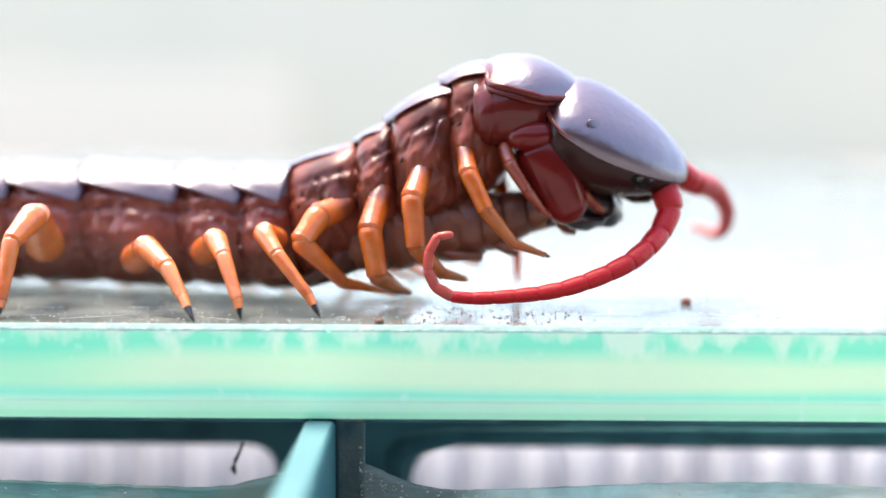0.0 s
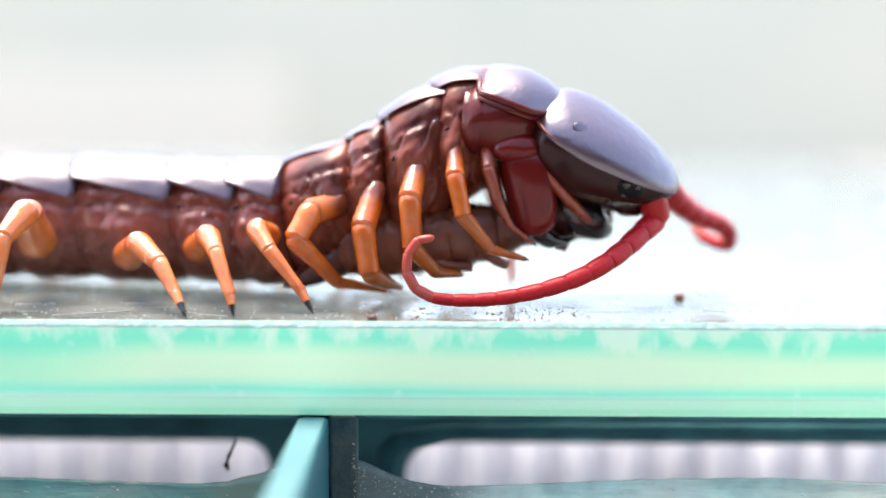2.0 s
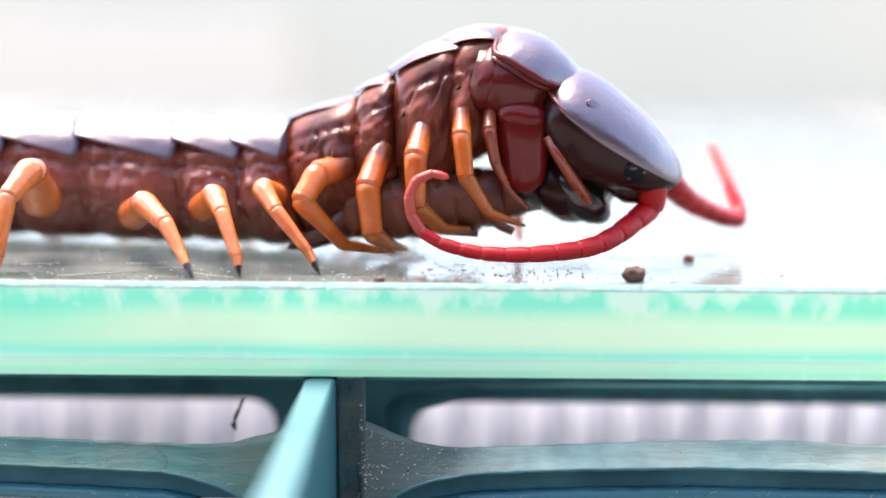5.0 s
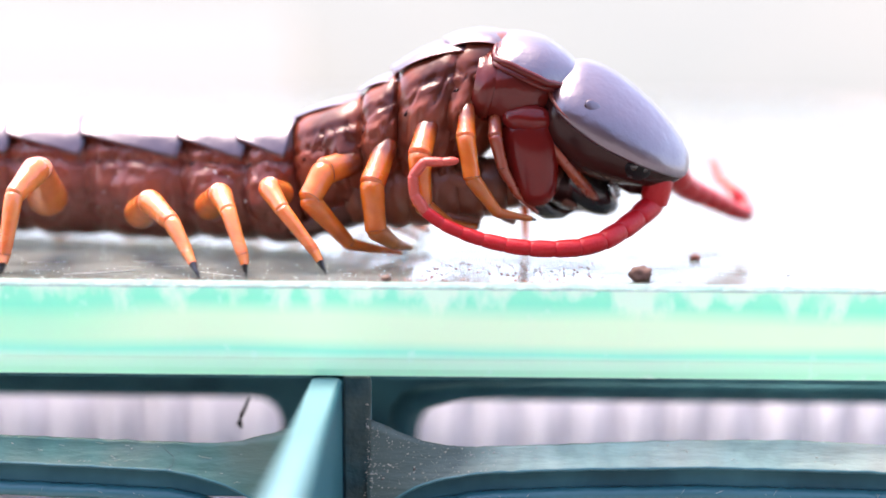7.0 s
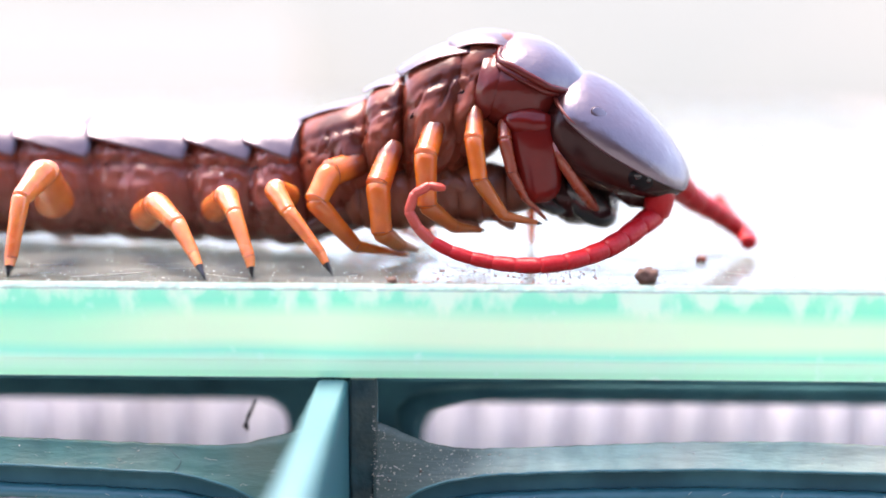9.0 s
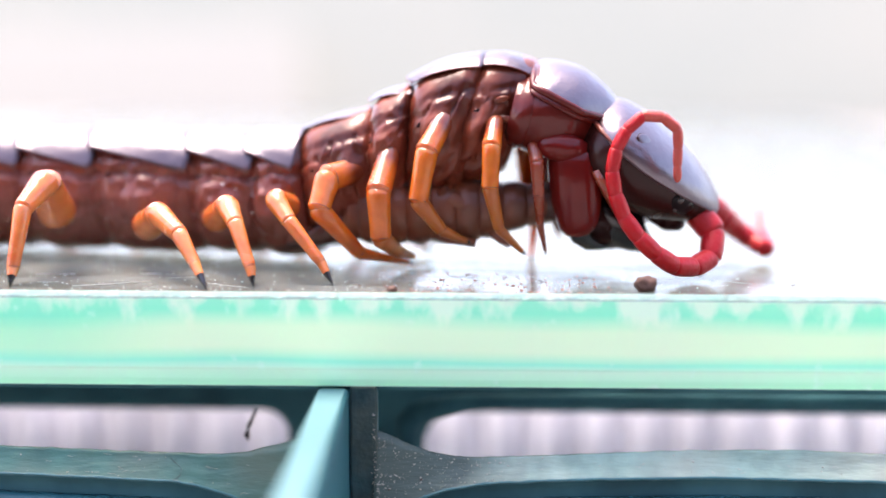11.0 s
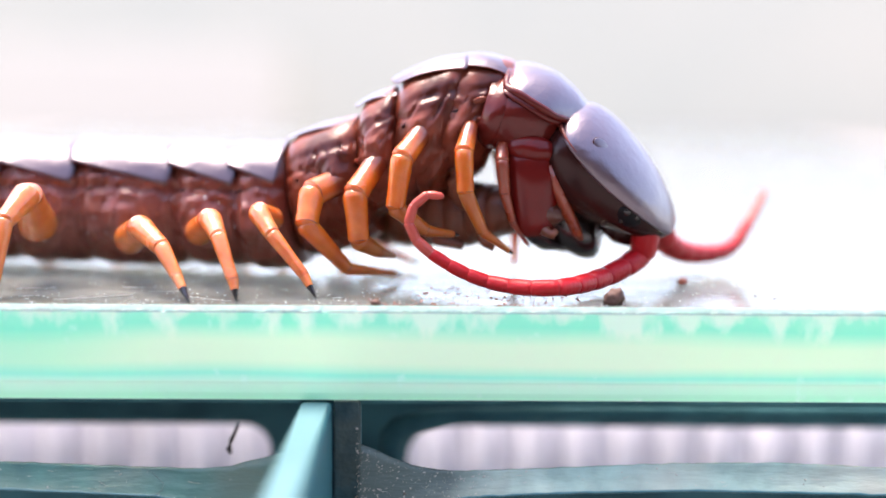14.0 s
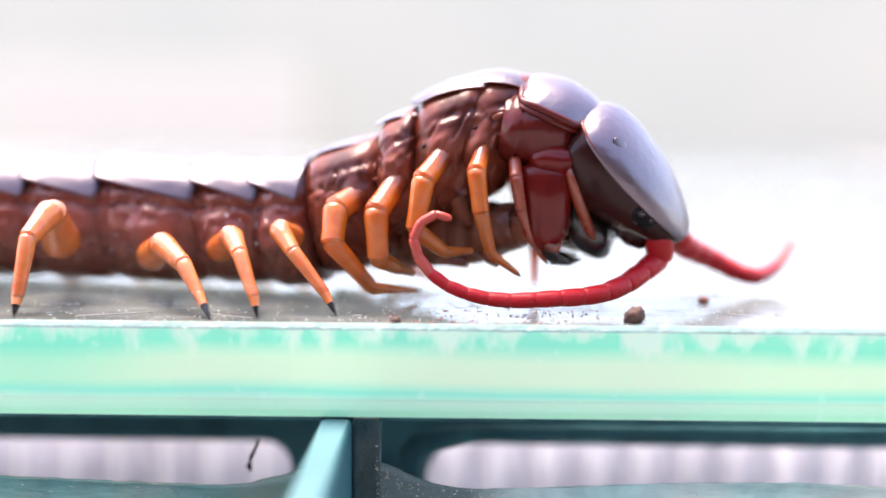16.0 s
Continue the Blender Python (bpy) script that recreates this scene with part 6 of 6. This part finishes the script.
feelers(16.0, [(19.0, 10.5, 6.0), (17.6, 9.6, 3.5), (13.6, 6.5, 1.6), (8.4, 4.5, 1.2), (2.9, 4.5, 1.1), (-1.5, 4.5, 2.6), (-3.8, 4.5, 5.5), (-3.3, 4.5, 7.8), (-1.8, 4.5, 8.5), (0.1, 4.5, 7.8)],
        [(21.5, 15.5, 4.9), (25.2, 18.2, 3.0), (29.1, 18.1, 1.3), (32.8, 22.3, 1.9), (35.1, 25.7, 3.8), (36.7, 27.1, 5.2)])


# lean of the head towards the front, and turn away from it
ROLL = [(0, 36), (0.5, 20), (1, 25), (2, 28), (2.5, 33), (3, 32), (3.5, 27), (4, 22), (6.5, 24), (7, 32), (7.5, 30), (8, 36), (8.5, 27), (10.8, 26), (11, 27),
        (11.5, 29), (12, 31), (12.5, 31), (13, 26), (13.5, 27), (14.5, 26), (15, 28), (15.5, 28), (16, 26)]
YAW = [(0, 8), (0.5, 3), (1, 0), (10.8, 0), (11, 11), (11.5, 9), (12, 14), (12.5, 14), (13, 6), (13.5, 4), (14, 0), (16, 0)]


def head_pose(t, x, z, turn):
    roll, yaw = (float(np.interp(t, [a for a, _ in r], [b for _, b in r])) for r in (ROLL, YAW))
    r = pose(0, 0, 0, roll, -turn, yaw)
    off = r @ PIT
    return at_mm(x - off.x, -2.0, z - off.z) @ r


def bearing(a, b):
    return math.degrees(math.atan2(b[1] - a[1], b[0] - a[0]))


def bead_chain(points, lengths):
    """Joints of a feeler laid along a smooth line through the points."""
    st = np.array(points, float)
    line = []
    for k in range(len(st) - 1):
        p0, p1, p2, p3 = st[max(k - 1, 0)], st[k], st[k + 1], st[min(k + 2, len(st) - 1)]
        for t in np.linspace(0, 1, 40, endpoint=False):
            line.append(0.5 * (2 * p1 + (p2 - p0) * t + (2 * p0 - 5 * p1 + 4 * p2 - p3) * t ** 2 + (3 * p1 - p0 - 3 * p2 + p3) * t ** 3))
    line.append(st[-1])
    line = np.array(line)
    d = np.r_[0, np.cumsum(np.linalg.norm(np.diff(line, axis=0), axis=1))]
    want = np.r_[0, np.cumsum(lengths)]
    end = (line[-1] - line[-8]) / np.linalg.norm(line[-1] - line[-8])
    joints = [np.array([np.interp(s, d, line[:, i]) for i in range(3)]) + end * max(0.0, s - d[-1]) for s in want]
    return np.array(joints)


def move_feelers(side, rows):
    times = [t for t, _ in rows]
    held = []
    for (t, pts), row in zip(rows, BEATS):
        m = head_pose(t, row[1], row[2], row[3])
        s = m @ (Vector((9.0, side * 1.9, -0.7)) * MM) / MM
        held.append((t, [(s.x, s.y + CENTRE_Y, s.z), *pts]))
    rows = held
    joints = np.array([bead_chain(p, BEAD_LEN[side]) for _, p in rows])
    steps = sorted({*np.arange(0, 16.01, 0.25).round(3).tolist(), *times})
    keys = {i: [] for i in range(len(BEAD_LEN[side]))}
    for t in steps:
        k = min(max(int(np.searchsorted(times, t)) - 1, 0), len(times) - 2)
        u = (t - times[k]) / (times[k + 1] - times[k])
        u = u * u * (3 - 2 * u)
        want = joints[k] * (1 - u) + joints[k + 1] * u
        at = want[0].copy()
        for i in range(len(BEAD_LEN[side])):
            d = want[i + 1] - at
            d /= np.linalg.norm(d)
            q = Vector(d).to_track_quat("X", "Z").to_matrix().to_4x4()
            keys[i].append((t, Matrix.Translation(Vector((at[0], at[1] - CENTRE_Y, at[2])) * MM) @ q))
            at = at + d * BEAD_LEN[side][i]
    for i in range(len(BEAD_LEN[side])):
        walk(feeler_beads[side, i], keys[i])


def motions():
    first = BEATS[0]
    names = ["hx", "hz", "ha", "px", "pz", "kx", "kz", "sx", "sz", "ix", "iz", "jx", "jz", "ja", "fx", "fz", "qx", "qz", "qa"]
    seg = {k: [] for k in "efgh"}
    rows = {k: [] for k in ("head", "neck", "jaw1", "jaw2", "prey")}
    rest = dict(zip(names, first[1:]))
    base = {"e": SEGMENTS[10], "f": SEGMENTS[11], "g": SEGMENTS[12], "h": SEGMENTS[13]}
    slope0 = bearing((rest["sx"], rest["sz"]), (rest["px"], rest["pz"]))
    lean0 = bearing((rest["ix"], rest["iz"]), (rest["sx"], rest["sz"]))
    neck0 = bearing((rest["px"], rest["pz"]), (rest["kx"], rest["kz"]))
    for row in BEATS:
        t, v = row[0], dict(zip(names, row[1:]))
        slope = bearing((v["sx"], v["sz"]), (v["px"], v["pz"])) - slope0
        lean = bearing((v["ix"], v["iz"]), (v["sx"], v["sz"])) - lean0
        neck_turn = bearing((v["px"], v["pz"]), (v["kx"], v["kz"])) - neck0
        d6 = (v["ix"] - rest["ix"], v["iz"] - rest["iz"])
        d7 = (v["sx"] - rest["sx"], v["sz"] - rest["sz"])
        dp = (v["px"] - rest["px"], v["pz"] - rest["pz"])
        d8 = (d7[0] * 0.45 + dp[0] * 0.55, d7[1] * 0.45 + dp[1] * 0.55)
        now = {}
        for k, shift, turn in (("e", (d6[0] * 0.4, d6[1] * 0.4), lean * 0.2), ("f", d6, lean), ("g", d7, slope * 0.5), ("h", d8, slope * 0.85)):
            s = base[k]
            now[k] = (s[0] + shift[0], s[2] + shift[1], turn)
            seg[k].append((t, at_mm(now[k][0], s[1], now[k][1], s[3] + turn, TILT[s[8]], s[4])))
        rows["neck"].append((t, at_mm(v["px"], -0.3, v["pz"], neck0 - 8 + neck_turn, 16)))
        rows["head"].append((t, head_pose(t, v["hx"], v["hz"], v["ha"])))
        for key, side in (("jaw1", -1), ("jaw2", 1)):
            rows[key].append((t, at_mm(v["jx"] - 0.3, side * 3.4, v["jz"], v["ja"] - 11)))
        late = min(1.0, max(0.0, (t - 13.5) / 0.5))
        lift = 5.0 if t < 9 else 2.0
        rows["prey"].append((t, at_mm(v["qx"] + 4.4 * late, CENTRE_Y + 1.5 * late, v["qz"] + 1.1 + 0.5 * late, v["qa"] + lift * (1 - late) - 6 * late, 0, -32 * late)))
    for k, i in (("e", 10), ("f", 11), ("g", 12), ("h", 13)):
        walk(segment_obs[i], seg[k])
    walk(neck, rows["neck"])
    walk(head, rows["head"])
    walk(claws[-1], rows["jaw1"])
    walk(claws[1], rows["jaw2"])
    walk(prey, rows["prey"])
    folded, raised = at_mm(1.0, -2.2, 0.6, 70), at_mm(1.6, -3.0, 1.2, 0, 20)
    walk(prey_thigh, [(0.0, folded), (13.5, folded), (14.0, raised), (16.0, raised)])
    move_legs()
    move_feelers(-1, NEAR)
    move_feelers(1, FAR)
    # the crumb hangs at the mouth, falls, and is nudged along later
    walk(big_crumb, [(0.0, at_mm(15.6, 13, 7.6)), (4.6, at_mm(15.6, 13, 7.4)), (4.9, at_mm(16.2, 4, 3.0)), (5.0, at_mm(16.36, 1.8, 0.25)), (5.2, at_mm(16.36, 1.8, 0.25)),
                     (11.6, at_mm(16.36, 1.8, 0.25)), (12.0, at_mm(15.6, 1.8, 0.25, 20)), (13.0, at_mm(15.1, 1.8, 0.25, 30)), (16.0, at_mm(15.1, 1.8, 0.25, 30))])


motions()
